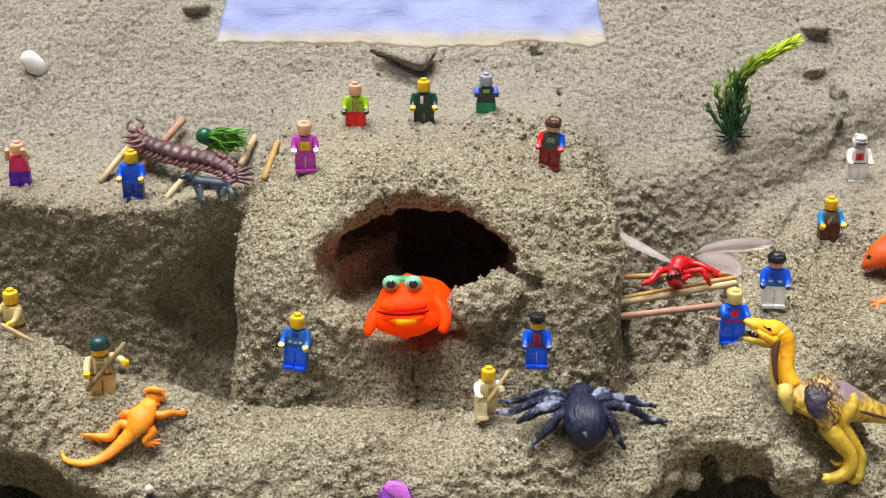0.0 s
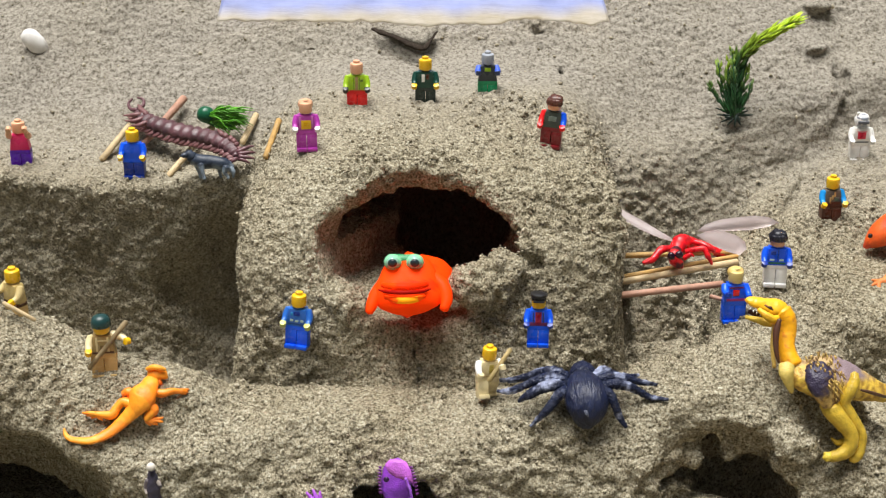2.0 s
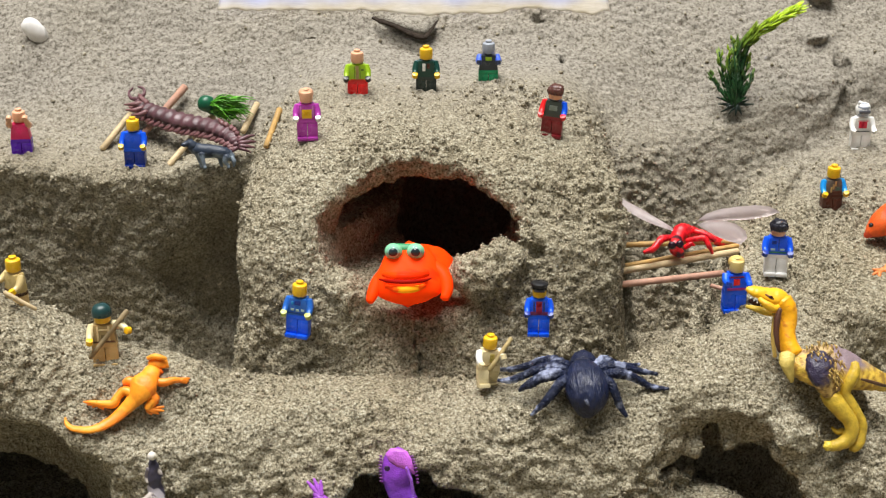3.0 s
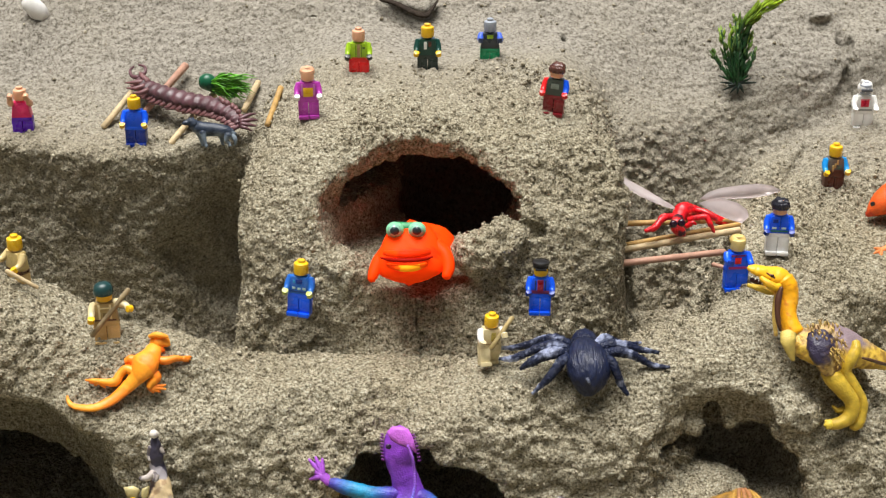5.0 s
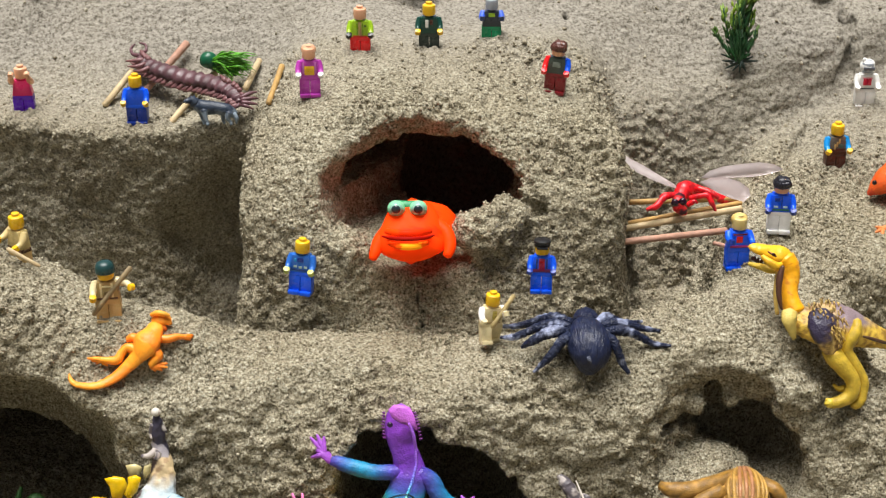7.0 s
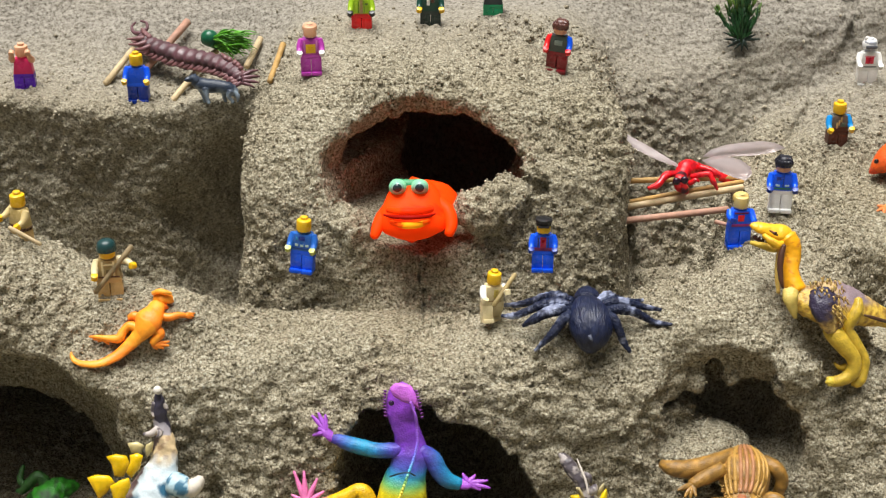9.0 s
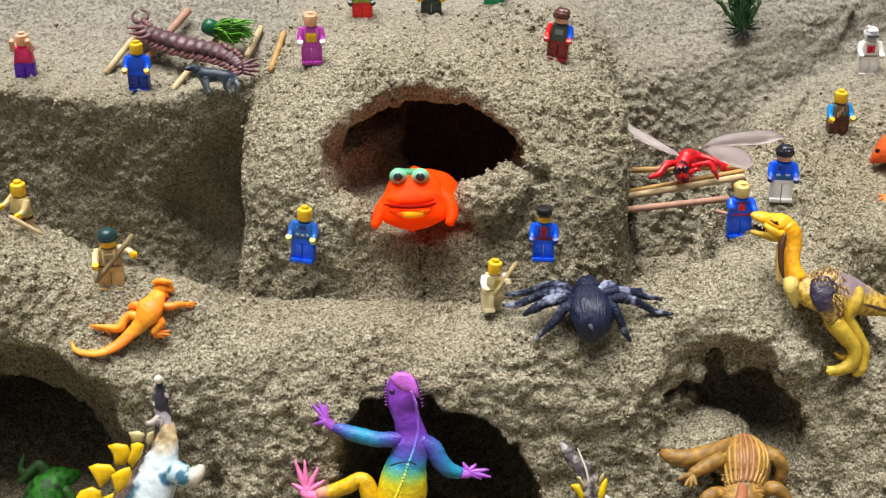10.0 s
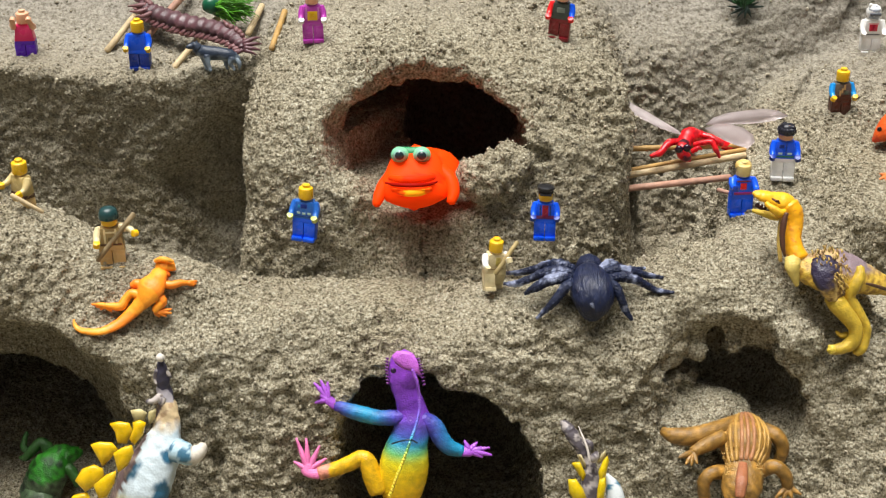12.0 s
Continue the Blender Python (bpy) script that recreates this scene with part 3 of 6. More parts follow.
figure((-0.2887, 0.0443, 0.2174), "pink and violet block figure, bald, arms raised", PURPLE, PINK, SKIN, SKIN, SKIN, turn=4, size=0.97, sunk=0.003, lift=(115, 115))
figure((-0.2081, 0.0299, 0.2161), "blue block figure with a yellow head", NAVY, BLUE, BLUE, YEL, YEL, turn=-3, size=0.97, sunk=0.003, hips=BLUE)
figure((-0.0871, -0.0029, 0.2447), "magenta block figure with a yellow chest panel", MAGENTA, MAGENTA, MAGENTA, WHITE, SKIN, turn=6, size=0.93, chest=[(YEL, 7.5, 7, 0, -1.2), ((0.75, 0.30, 0.01), 4.5, 0.9, 0, -0.2), ((0.75, 0.30, 0.01), 4.5, 0.9, 0, -1.8), ((0.62, 0.20, 0.55), 1.2, 9, -4.6, 0.8), ((0.62, 0.20, 0.55), 1.2, 9, 4.6, 0.8)], hat="fringe", hat_paint=SKIN)
figure((-0.0568, 0.0529, 0.2601), "lime-jacketed block figure with red legs", RED, LIME, LIME, BLACK, SKIN, size=0.95, sunk=0.006, chest=[(KHAKI, 2.6, 11, 0, 0), ((0.14, 0.26, 0.01), 0.7, 10, -2.2, 0), ((0.14, 0.26, 0.01), 0.7, 10, 2.2, 0), ((0.10, 0.18, 0.01), 2.0, 1.6, 4.0, 2.4), ((0.55, 0.04, 0.01), 11, 0.9, 0, -5.6)])
figure((-0.0102, 0.0672, 0.2577), "dark green block figure with a yellow head", (0.02, 0.035, 0.03), DGREEN, DGREEN, YEL, YEL, size=0.98, sunk=0.006, chest=[(WHITE, 2.4, 6, -1.6, 1.5), (BROWN, 2.4, 4, 1.8, 2.5)])
figure((0.0332, 0.0788, 0.2593), "grey-headed block figure with blue arms, green legs", GREENC, (0.03, 0.04, 0.05), (0.05, 0.12, 0.62), (0.03, 0.04, 0.08), GREY, size=0.95, sunk=0.006, chest=[(LIME, 5, 3, 0, 3.5)], lift=(60, 60))
figure((0.0728, 0.0042, 0.2461), "brown-haired block figure, one red and one blue arm", DRED, (0.05, 0.07, 0.06), RED, RED, SKIN, turn=-14, lean=4, size=0.95, hat="hair", hat_paint=(0.10, 0.035, 0.025), second_arm=BLUE, sunk=0.002, chest=[((0.20, 0.25, 0.22), 6, 4, 0, 1)])
figure((0.2996, 0.0800, 0.2113), "white hooded block figure with a red chest", WHITE, WHITE, WHITE, WHITE, GREY, size=0.95, sunk=0.004, hat="hood", hat_paint=WHITE, chest=[((0.72, 0.02, 0.06), 6.5, 5.6, 0, 0), ((0.80, 0.30, 0.34), 8.2, 0.9, 0, 3.4), ((0.45, 0.01, 0.04), 1.0, 5.6, 0, 0), ((0.12, 0.12, 0.12), 12, 1.0, 0, -5.4)])
figure((0.2663, 0.0194, 0.1900), "blue and brown block figure with a sash", BROWN, (0.14, 0.12, 0.10), SKYB, YEL, YEL, turn=8, size=0.96, sunk=0.007, chest=[(BROWN, 13, 3, 0, -4.5), (TAN, 1.4, 5, -2.2, -1.6), (TAN, 1.4, 4, -0.6, 0.6), (TAN, 1.4, 4, 1.0, 3.2), ((0.10, 0.16, 0.12), 3, 3, 2.8, -1.0)])
figure((0.2134, -0.0573, 0.1723), "black-haired block figure, blue jacket and white legs", WHITE, BLUE, BLUE, NAVY, SKIN, turn=-6, size=1.0, hat="hair", hat_paint=(0.012, 0.012, 0.02), chest=[((0.55, 0.75, 0.70), 3, 1.4, -3.2, -2.2), ((0.55, 0.75, 0.70), 3, 1.4, 3.2, -2.2), ((0.02, 0.16, 0.10), 12, 1.2, 0, -4.4), (NAVY, 3.4, 2.4, -2.6, 3), ((0.01, 0.06, 0.45), 0.7, 9, 0.6, 1)])
figure((0.1844, -0.0771, 0.1601), "blond block figure in blue with a red chest mark", BLUE, BLUE, BLUE, NAVY, (0.72, 0.55, 0.20), turn=5, size=1.0, sunk=0.004, hat="fringe", hat_paint=(0.72, 0.52, 0.16), chest=[(DRED, 9.5, 1.0, 0, 4.4), (RED, 4.4, 4.6, 0, 0.6), ((0.30, 0.01, 0.16), 12.5, 1.8, 0, -4.6)], lift=(60, 40))
figure((-0.0881, -0.1020, 0.1513), "blue overalls block figure with a yellow head", BLUE, (0.02, 0.14, 0.55), (0.02, 0.14, 0.55), (0.55, 0.60, 0.12), YEL, turn=-12, lean=3, size=0.99, tip=-3, chest=[((0.45, 0.62, 0.55), 2.2, 1.6, -3.6, -2), ((0.45, 0.62, 0.55), 2.2, 1.6, 0, -2.3), ((0.45, 0.62, 0.55), 2.2, 1.6, 3.6, -2), (NAVY, 4.2, 3.0, 0, 3), ((0.02, 0.30, 0.62), 1.4, 2.2, -3.6, 2.6), ((0.01, 0.05, 0.22), 12.5, 0.8, 0, -4.4)])
figure((0.0599, -0.1044, 0.1533), "blue and red block figure with a black cap", BLUE, BLUE, BLUE, NAVY, YEL, turn=-4, size=0.92, tip=-3, hat="cap", hat_paint=BLACK, chest=[((0.40, 0.01, 0.05), 4.4, 9.5, 0, 0), (RED, 3.0, 2.4, 0, 2.0), ((0.01, 0.03, 0.20), 1.0, 8, -3.6, 0.5), ((0.01, 0.03, 0.20), 1.0, 8, 3.6, 0.5), ((0.16, 0.02, 0.10), 13, 2.5, 0, -4.5)])
figure((0.0276, -0.1255, 0.1292), "cream block figure with a yellow head holding a stick", CREAM, CREAM, WHITE, CREAM, YEL, turn=14, lean=4, size=0.94, chest=[((0.62, 0.50, 0.12), 3.2, 6.5, 1.2, 0.6), (KHAKI, 1.8, 1.0, 1.2, 2.2), (KHAKI, 1.8, 0.8, 1.2, 0), (KHAKI, 11, 0.8, 0, -5)], walk_legs=24, lift=(40, 75))
figure((-0.1997, -0.1341, 0.1487), "tan soldier block figure with a dark green helmet", TAN, KHAKI, CREAM, YEL, YEL, turn=8, size=1.04, spread=(9, 74), hat="helmet", hat_paint=(0.012, 0.05, 0.05), lift=(35, 10), chest=[(CREAM, 1.3, 10, -3.4, 0.6), (CREAM, 1.3, 10, 3.4, 0.6), (CREAM, 7.5, 1.0, 0, 3.2), (BROWN, 13, 1.0, 0, -4.9), ((0.22, 0.15, 0.06), 3, 2.6, 0, -1.4)])
figure((-0.2577, -0.1046, 0.1693), "tan block figure with a yellow head, seen sideways", TAN, (0.62, 0.48, 0.20), (0.66, 0.52, 0.24), YEL, YEL, turn=-38, size=1.0, hips=BROWN, lift=(45, 30))


# ---- sticks ----
def stick(knots, label, paint, group=""):
    sh = Shape()
    sh.tube(knots, lambda p: tuple(c * (0.9 + 0.25 * noise.noise(p * 160)) for c in paint), 12, steps=4)
    return tagged(part("wooden_stick", sh, WOOD), label, "stick", group)


PALE, ROSY, OCHRE = (0.66, 0.50, 0.28), (0.52, 0.28, 0.19), (0.55, 0.33, 0.10)
WEST = "sticks under the centipede"
stick([(-0.2357, 0.0519, 0.2180, 0.0022), (-0.2197, 0.0783, 0.2347, 0.0022)], "pale bare wooden stick leaning on the sand terrace", PALE, WEST)
stick([(-0.2087, 0.0661, 0.2246, 0.0022), (-0.1841, 0.1015, 0.2474, 0.0028)], "rosy brown forked stick leaning on the sand slope", ROSY, WEST)
stick([(-0.1851, 0.0262, 0.2154, 0.0021), (-0.1712, 0.0656, 0.2256, 0.0022), (-0.1620, 0.0819, 0.2318, 0.0024)], "pale bare wooden stick under a toy centipede", PALE, WEST)
stick([(-0.1388, 0.0635, 0.2264, 0.0022), (-0.1316, 0.0921, 0.2377, 0.0022)], "pale bare wooden stick beside a toy centipede", PALE, WEST)
stick([(-0.1163, 0.0095, 0.2348, 0.0019), (-0.1136, 0.0299, 0.2408, 0.0020), (-0.1104, 0.0468, 0.2484, 0.0021)], "ochre bare wooden stick leaning on the mound", OCHRE, WEST)
EAST = "sticks bridging the sand channel"
stick([(0.1192, -0.0244, 0.1780, 0.0019), (0.1966, -0.0169, 0.1776, 0.0019)], "thin ochre wooden stick bridging the sand channel", OCHRE, EAST)
stick([(0.1126, -0.0354, 0.1662, 0.0017), (0.1969, -0.0200, 0.1757, 0.0017)], "thin ochre wooden stick bridging the sand channel", OCHRE, EAST)
stick([(0.1120, -0.0412, 0.1656, 0.0022), (0.1957, -0.0270, 0.1747, 0.0022)], "ochre wooden stick bridging the sand channel", PALE, EAST)
stick([(0.1094, -0.0538, 0.1622, 0.0022), (0.1833, -0.0459, 0.1674, 0.0022)], "rosy wooden stick bridging the sand channel", ROSY, EAST)
stick([(-0.2607, -0.1178, 0.1882, 0.0014), (-0.2424, -0.1203, 0.1781, 0.0012)], "pale split stick lying by a tan block figure", PALE)
stick([(-0.2070, -0.1432, 0.1574, 0.0015), (-0.1853, -0.1315, 0.1825, 0.0016)], "khaki stick held by a helmeted block figure", (0.30, 0.22, 0.11))
stick([(0.0292, -0.1323, 0.1431, 0.0015), (0.0422, -0.1242, 0.1603, 0.0014)], "pale stick held by a cream block figure", (0.50, 0.38, 0.16))
stick([(0.1724, -0.0629, 0.1665, 0.0014), (0.1955, -0.0655, 0.1609, 0.0013)], "rosy thin stick held by a blue block figure", ROSY)
stick([(-0.1803, -0.0084, 0.0731, 0.0016), (-0.1650, -0.0048, 0.0730, 0.0012)], "short dark twig lying on the sand ledge", (0.20, 0.13, 0.07))

# ---- centipede ----
PLUM = (0.125, 0.052, 0.062)
CENT = [(-0.2156, 0.0888, 0.2433, 0.0027), (-0.2124, 0.0813, 0.2415, 0.0045), (-0.2059, 0.0739, 0.2397, 0.0058), (-0.1971, 0.0668, 0.2388, 0.0061), (-0.1854, 0.0598, 0.2378, 0.0063), (-0.1741, 0.0539, 0.2371, 0.0062), (-0.1629, 0.0483, 0.2368, 0.0062), (-0.1530, 0.0424, 0.2361, 0.0062), (-0.1446, 0.0360, 0.2343, 0.0059), (-0.1390, 0.0292, 0.2315, 0.0048), (-0.1365, 0.0255, 0.2281, 0.0028)]


def centipede():
    body = Shape()
    body.tube(CENT, lambda p: tuple(c * (0.72 + 0.6 * noise.noise(p * 110)) for c in PLUM), 18, flat=0.6, steps=16, ridges=0.10, count=17).rough(0.0004, 300)
    ob = tagged(part("toy_centipede", body, RUBBER), "plum-brown rubber toy centipede lying across wooden sticks", "toy centipede")
    k = [Vector(q[:3]) for q in CENT]
    rad = [q[3] for q in CENT]
    toward = Vector((0, -0.906, 0.423))
    for i in range(3, 30):
        t = i / 30 * (len(k) - 1)
        j = min(int(t), len(k) - 2)
        p = catmull(k[max(j - 1, 0)], k[j], k[j + 1], k[min(j + 2, len(k) - 1)], t - j)
        d = (k[j + 1] - k[j]).normalized()
        out = d.cross(toward).normalized()
        if out.z > 0:
            out = -out
        sweep = 1.0 - 0.9 * max(0, (i - 21) / 9)
        for side in (1, -1) if i > 21 or i < 6 else (1,):
            reach = rad[j] * (1.0 if side > 0 else 0.62)
            a = p + out * side * rad[j] * 0.55 + toward * 0.001
            b = p + out * side * reach * 1.25 - d * 0.0026 * sweep + toward * 0.0022
            c = p + out * side * reach * (1.55 + 0.12 * math.sin(i * 2.1)) - d * 0.0085 * sweep + d * 0.004 * (1 - sweep) + toward * 0.0006
            leg = Shape()
            leg.tube([(*a, 0.0016), (*b, 0.0019), (*c, 0.0005)], (0.185, 0.078, 0.080), 8, steps=4, flat=0.7)
            part("leg", leg, RUBBER, ob)
    for knots in ([(-0.2151, 0.0845, 0.2436, 0.0019), (-0.2200, 0.0867, 0.2436, 0.0013), (-0.2227, 0.0923, 0.2460, 0.0011), (-0.2209, 0.0975, 0.2478, 0.0007)], [(-0.2150, 0.0891, 0.2440, 0.0017), (-0.2120, 0.0917, 0.2448, 0.0013), (-0.2130, 0.0973, 0.2473, 0.0011), (-0.2178, 0.1008, 0.2478, 0.0007)]):
        feeler = Shape()
        feeler.tube(knots, PLUM, 8, steps=5)
        part("feeler", feeler, RUBBER, ob)
    for knots in ([(-0.2112, 0.0774, 0.2425, 0.0019), (-0.2165, 0.0773, 0.2422, 0.0016), (-0.2238, 0.0781, 0.2416, 0.0005)], [(-0.2091, 0.0724, 0.2413, 0.0018), (-0.2148, 0.0707, 0.2400, 0.0016), (-0.2216, 0.0718, 0.2399, 0.0005)], [(-0.2056, 0.0675, 0.2402, 0.0018), (-0.2107, 0.0655, 0.2384, 0.0016), (-0.2165, 0.0665, 0.2381, 0.0005)]):
        leg = Shape()
        leg.tube(knots, (0.185, 0.078, 0.080), 8, steps=4)
        part("leg", leg, RUBBER, ob)
    for knots in ([(-0.1370, 0.0264, 0.2325, 0.0018), (-0.1308, 0.0287, 0.2351, 0.0013), (-0.1262, 0.0310, 0.2352, 0.0005)], [(-0.1363, 0.0248, 0.2315, 0.0018), (-0.1299, 0.0253, 0.2326, 0.0013), (-0.1251, 0.0272, 0.2320, 0.0005)], [(-0.1357, 0.0232, 0.2304, 0.0018), (-0.1298, 0.0230, 0.2300, 0.0013), (-0.1255, 0.0236, 0.2289, 0.0005)], [(-0.1357, 0.0226, 0.2290, 0.0015), (-0.1316, 0.0211, 0.2282, 0.0011), (-0.1281, 0.0213, 0.2263, 0.0004)], [(-0.1374, 0.0226, 0.2292, 0.0015), (-0.1398, 0.0210, 0.2280, 0.0011), (-0.1418, 0.0212, 0.2261, 0.0004)]):
        spine = Shape()
        spine.tube(knots, PLUM, 8, steps=4)
        part("tail_spine", spine, RUBBER, ob)


centipede()

# ---- green tufted toy bug ----
def tufted_bug():
    sh = Shape()
    sh.blob(Matrix.Translation((-0.1655, 0.0774, 0.2425)), (0.0063, 0.006, 0.0062), (0.005, 0.10, 0.045), 0.08)
    sh.tube([(-0.1650, 0.0790, 0.2411, 0.0052), (-0.1558, 0.0773, 0.2375, 0.0048), (-0.1459, 0.0756, 0.2339, 0.0028)], (0.012, 0.11, 0.02), 12)
    ob = tagged(part("toy_bug", sh, GLOSSY), "dark green toy bug with a bright grassy tuft", "toy bug")
    rng = random.Random(4)
    for k in range(130):
        blade = Shape()
        a = Vector((-0.1620, 0.0750, 0.2420)) + Vector((rng.uniform(0, 0.013), rng.uniform(-0.004, 0.004), rng.uniform(-0.006, 0.003)))
        b = a + Vector((rng.uniform(0.008, 0.019), rng.uniform(-0.006, 0.003), rng.uniform(-0.010, 0.006)))
        m = (a + b) / 2 + Vector((0, 0, rng.uniform(0.000, 0.003)))
        g = rng.uniform(0.6, 1.3)
        blade.tube([(*a, 0.0005), (*m, 0.0006), (*b, 0.0001)], (0.10 * g, 0.36 * g, 0.014), 5, steps=3)
        part("blade", blade, LEAFY, ob)


tufted_bug()

# ---- wolf ----
def wolf():
    belly = 0.2261

    def coat(p):
        n = noise.noise(p * 210) + 0.6 * noise.noise(p * 600)
        k = min(1, max(0, (p.z - belly) * 330 + 0.45 + 0.9 * n))
        return tuple(a + (b - a) * k for a, b in zip((0.20, 0.25, 0.30), (0.016, 0.028, 0.052)))

    sh = Shape()
    sh.tube([(-0.1690, 0.0230, 0.2300, 0.0028), (-0.1655, 0.0215, 0.2292, 0.0041), (-0.1598, 0.0199, 0.2281, 0.0048), (-0.1522, 0.0197, 0.2277, 0.0043), (-0.1459, 0.0192, 0.2265, 0.0043), (-0.1419, 0.0192, 0.2241, 0.0033), (-0.1406, 0.0190, 0.2215, 0.0013)], coat, 20, steps=7).rough(0.0004, 420)
    ob = tagged(part("toy_wolf", sh, RUBBER), "blue-grey toy wolf with dark back on the sand", "toy animal")
    head = Shape()
    head.tube([(-0.1666, 0.0211, 0.2306, 0.0035), (-0.1692, 0.0209, 0.2326, 0.0032), (-0.1713, 0.0199, 0.2327, 0.0021), (-0.1732, 0.0187, 0.2326, 0.0014), (-0.1742, 0.0186, 0.2323, 0.0008)], coat, 14, steps=5).rough(0.0003, 500)
    part("head", head, RUBBER, ob)
    for knots in ([(-0.1691, 0.0197, 0.2346, 0.0011), (-0.1696, 0.0214, 0.2359, 0.0004)], [(-0.1681, 0.0236, 0.2335, 0.0011), (-0.1680, 0.0253, 0.2348, 0.0004)]):
        ear = Shape()
        ear.tube(knots, (0.03, 0.04, 0.06), 7)
        part("ear", ear, RUBBER, ob)
    for knots in ([(-0.1605, 0.0154, 0.2278, 0.0025), (-0.1596, 0.0134, 0.2235, 0.0016), (-0.1588, 0.0129, 0.2202, 0.0013), (-0.1580, 0.0121, 0.2184, 0.0013)], [(-0.1646, 0.0222, 0.2259, 0.0023), (-0.1628, 0.0201, 0.2213, 0.0015), (-0.1613, 0.0180, 0.2170, 0.0011)], [(-0.1432, 0.0146, 0.2261, 0.0028), (-0.1447, 0.0131, 0.2229, 0.0016), (-0.1429, 0.0130, 0.2204, 0.0011), (-0.1421, 0.0123, 0.2188, 0.0011)], [(-0.1485, 0.0224, 0.2239, 0.0023), (-0.1490, 0.0208, 0.2204, 0.0014), (-0.1480, 0.0192, 0.2171, 0.0010)]):
        leg = Shape()
        leg.tube(knots, coat, 10, steps=5)
        part("leg", leg, RUBBER, ob)
    tail = Shape()
    tail.tube([(-0.1409, 0.0173, 0.2248, 0.0015), (-0.1391, 0.0160, 0.2220, 0.0016), (-0.1393, 0.0153, 0.2182, 0.0006)], coat, 9)
    part("tail", tail, RUBBER, ob)


wolf()

# ---- glowing frog in the mound's cave ----
def frog():
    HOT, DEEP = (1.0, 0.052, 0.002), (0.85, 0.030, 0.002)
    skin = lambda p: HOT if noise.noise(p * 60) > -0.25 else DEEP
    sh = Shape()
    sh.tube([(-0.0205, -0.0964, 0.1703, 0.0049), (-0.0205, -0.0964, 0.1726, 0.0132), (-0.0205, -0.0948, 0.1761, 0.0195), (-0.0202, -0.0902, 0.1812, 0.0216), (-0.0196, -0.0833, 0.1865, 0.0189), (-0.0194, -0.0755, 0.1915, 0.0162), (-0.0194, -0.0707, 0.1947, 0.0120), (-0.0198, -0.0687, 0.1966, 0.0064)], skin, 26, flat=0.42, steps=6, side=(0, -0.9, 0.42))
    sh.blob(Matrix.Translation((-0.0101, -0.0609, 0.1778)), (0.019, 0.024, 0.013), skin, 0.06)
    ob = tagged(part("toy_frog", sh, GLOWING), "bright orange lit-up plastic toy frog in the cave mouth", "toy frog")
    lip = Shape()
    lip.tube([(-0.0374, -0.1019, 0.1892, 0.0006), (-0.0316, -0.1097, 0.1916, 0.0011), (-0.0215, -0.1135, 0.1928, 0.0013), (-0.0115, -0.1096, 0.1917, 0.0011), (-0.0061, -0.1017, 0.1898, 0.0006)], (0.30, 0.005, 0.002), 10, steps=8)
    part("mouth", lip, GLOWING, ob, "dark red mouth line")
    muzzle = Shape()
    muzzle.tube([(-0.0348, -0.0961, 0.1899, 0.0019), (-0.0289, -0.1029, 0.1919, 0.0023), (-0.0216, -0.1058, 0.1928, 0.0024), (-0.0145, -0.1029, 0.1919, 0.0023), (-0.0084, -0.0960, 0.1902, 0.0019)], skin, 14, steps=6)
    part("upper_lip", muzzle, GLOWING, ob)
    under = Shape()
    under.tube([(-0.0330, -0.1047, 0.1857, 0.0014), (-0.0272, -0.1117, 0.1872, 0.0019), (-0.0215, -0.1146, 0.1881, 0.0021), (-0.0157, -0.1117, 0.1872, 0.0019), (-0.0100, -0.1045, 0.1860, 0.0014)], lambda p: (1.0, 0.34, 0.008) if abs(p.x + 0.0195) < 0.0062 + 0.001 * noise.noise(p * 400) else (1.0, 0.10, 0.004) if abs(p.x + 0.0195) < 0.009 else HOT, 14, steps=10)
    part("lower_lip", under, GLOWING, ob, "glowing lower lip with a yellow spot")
    for u in ((-0.0294, -0.0792, 0.1977), (-0.0157, -0.0792, 0.1977)):
        lid = Shape()
        lid.blob(Matrix.Translation(u), (0.0056, 0.0056, 0.0050), lambda p: (0.24, 0.62, 0.36), 0.05)
        e = part("eye", lid, RUBBER, ob, "pale green bulging eye")
        ball_sh = Shape()
        v = Vector(u) + Vector((0, -0.0042, 0.0014))
        ball_sh.blob(Matrix.Translation(v), (0.0042, 0.0026, 0.0040), (0.26, 0.52, 0.40))
        part("eyeball", ball_sh, EYE_GLOSS, e)
        pupil = Shape()
        pupil.blob(Matrix.Translation(v + Vector((0, -0.0018, 0.0006))), (0.0029, 0.0017, 0.0027), (0.02, 0.035, 0.04))
        part("pupil", pupil, EYE_GLOSS, e)
    brow = Shape()
    brow.tube([(-0.0303, -0.0737, 0.1976, 0.0032), (-0.0225, -0.0740, 0.1970, 0.0035), (-0.0151, -0.0737, 0.1976, 0.0032)], (0.04, 0.30, 0.12), 12)
    part("brow", brow, RUBBER, ob, "green patch between the eyes")
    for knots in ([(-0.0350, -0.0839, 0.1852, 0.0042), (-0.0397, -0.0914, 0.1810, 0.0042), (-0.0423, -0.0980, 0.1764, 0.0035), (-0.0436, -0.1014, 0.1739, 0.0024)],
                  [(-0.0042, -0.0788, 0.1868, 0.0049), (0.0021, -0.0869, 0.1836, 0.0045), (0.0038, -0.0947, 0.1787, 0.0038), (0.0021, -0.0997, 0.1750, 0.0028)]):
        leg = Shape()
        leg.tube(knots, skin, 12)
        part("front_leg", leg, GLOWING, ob)


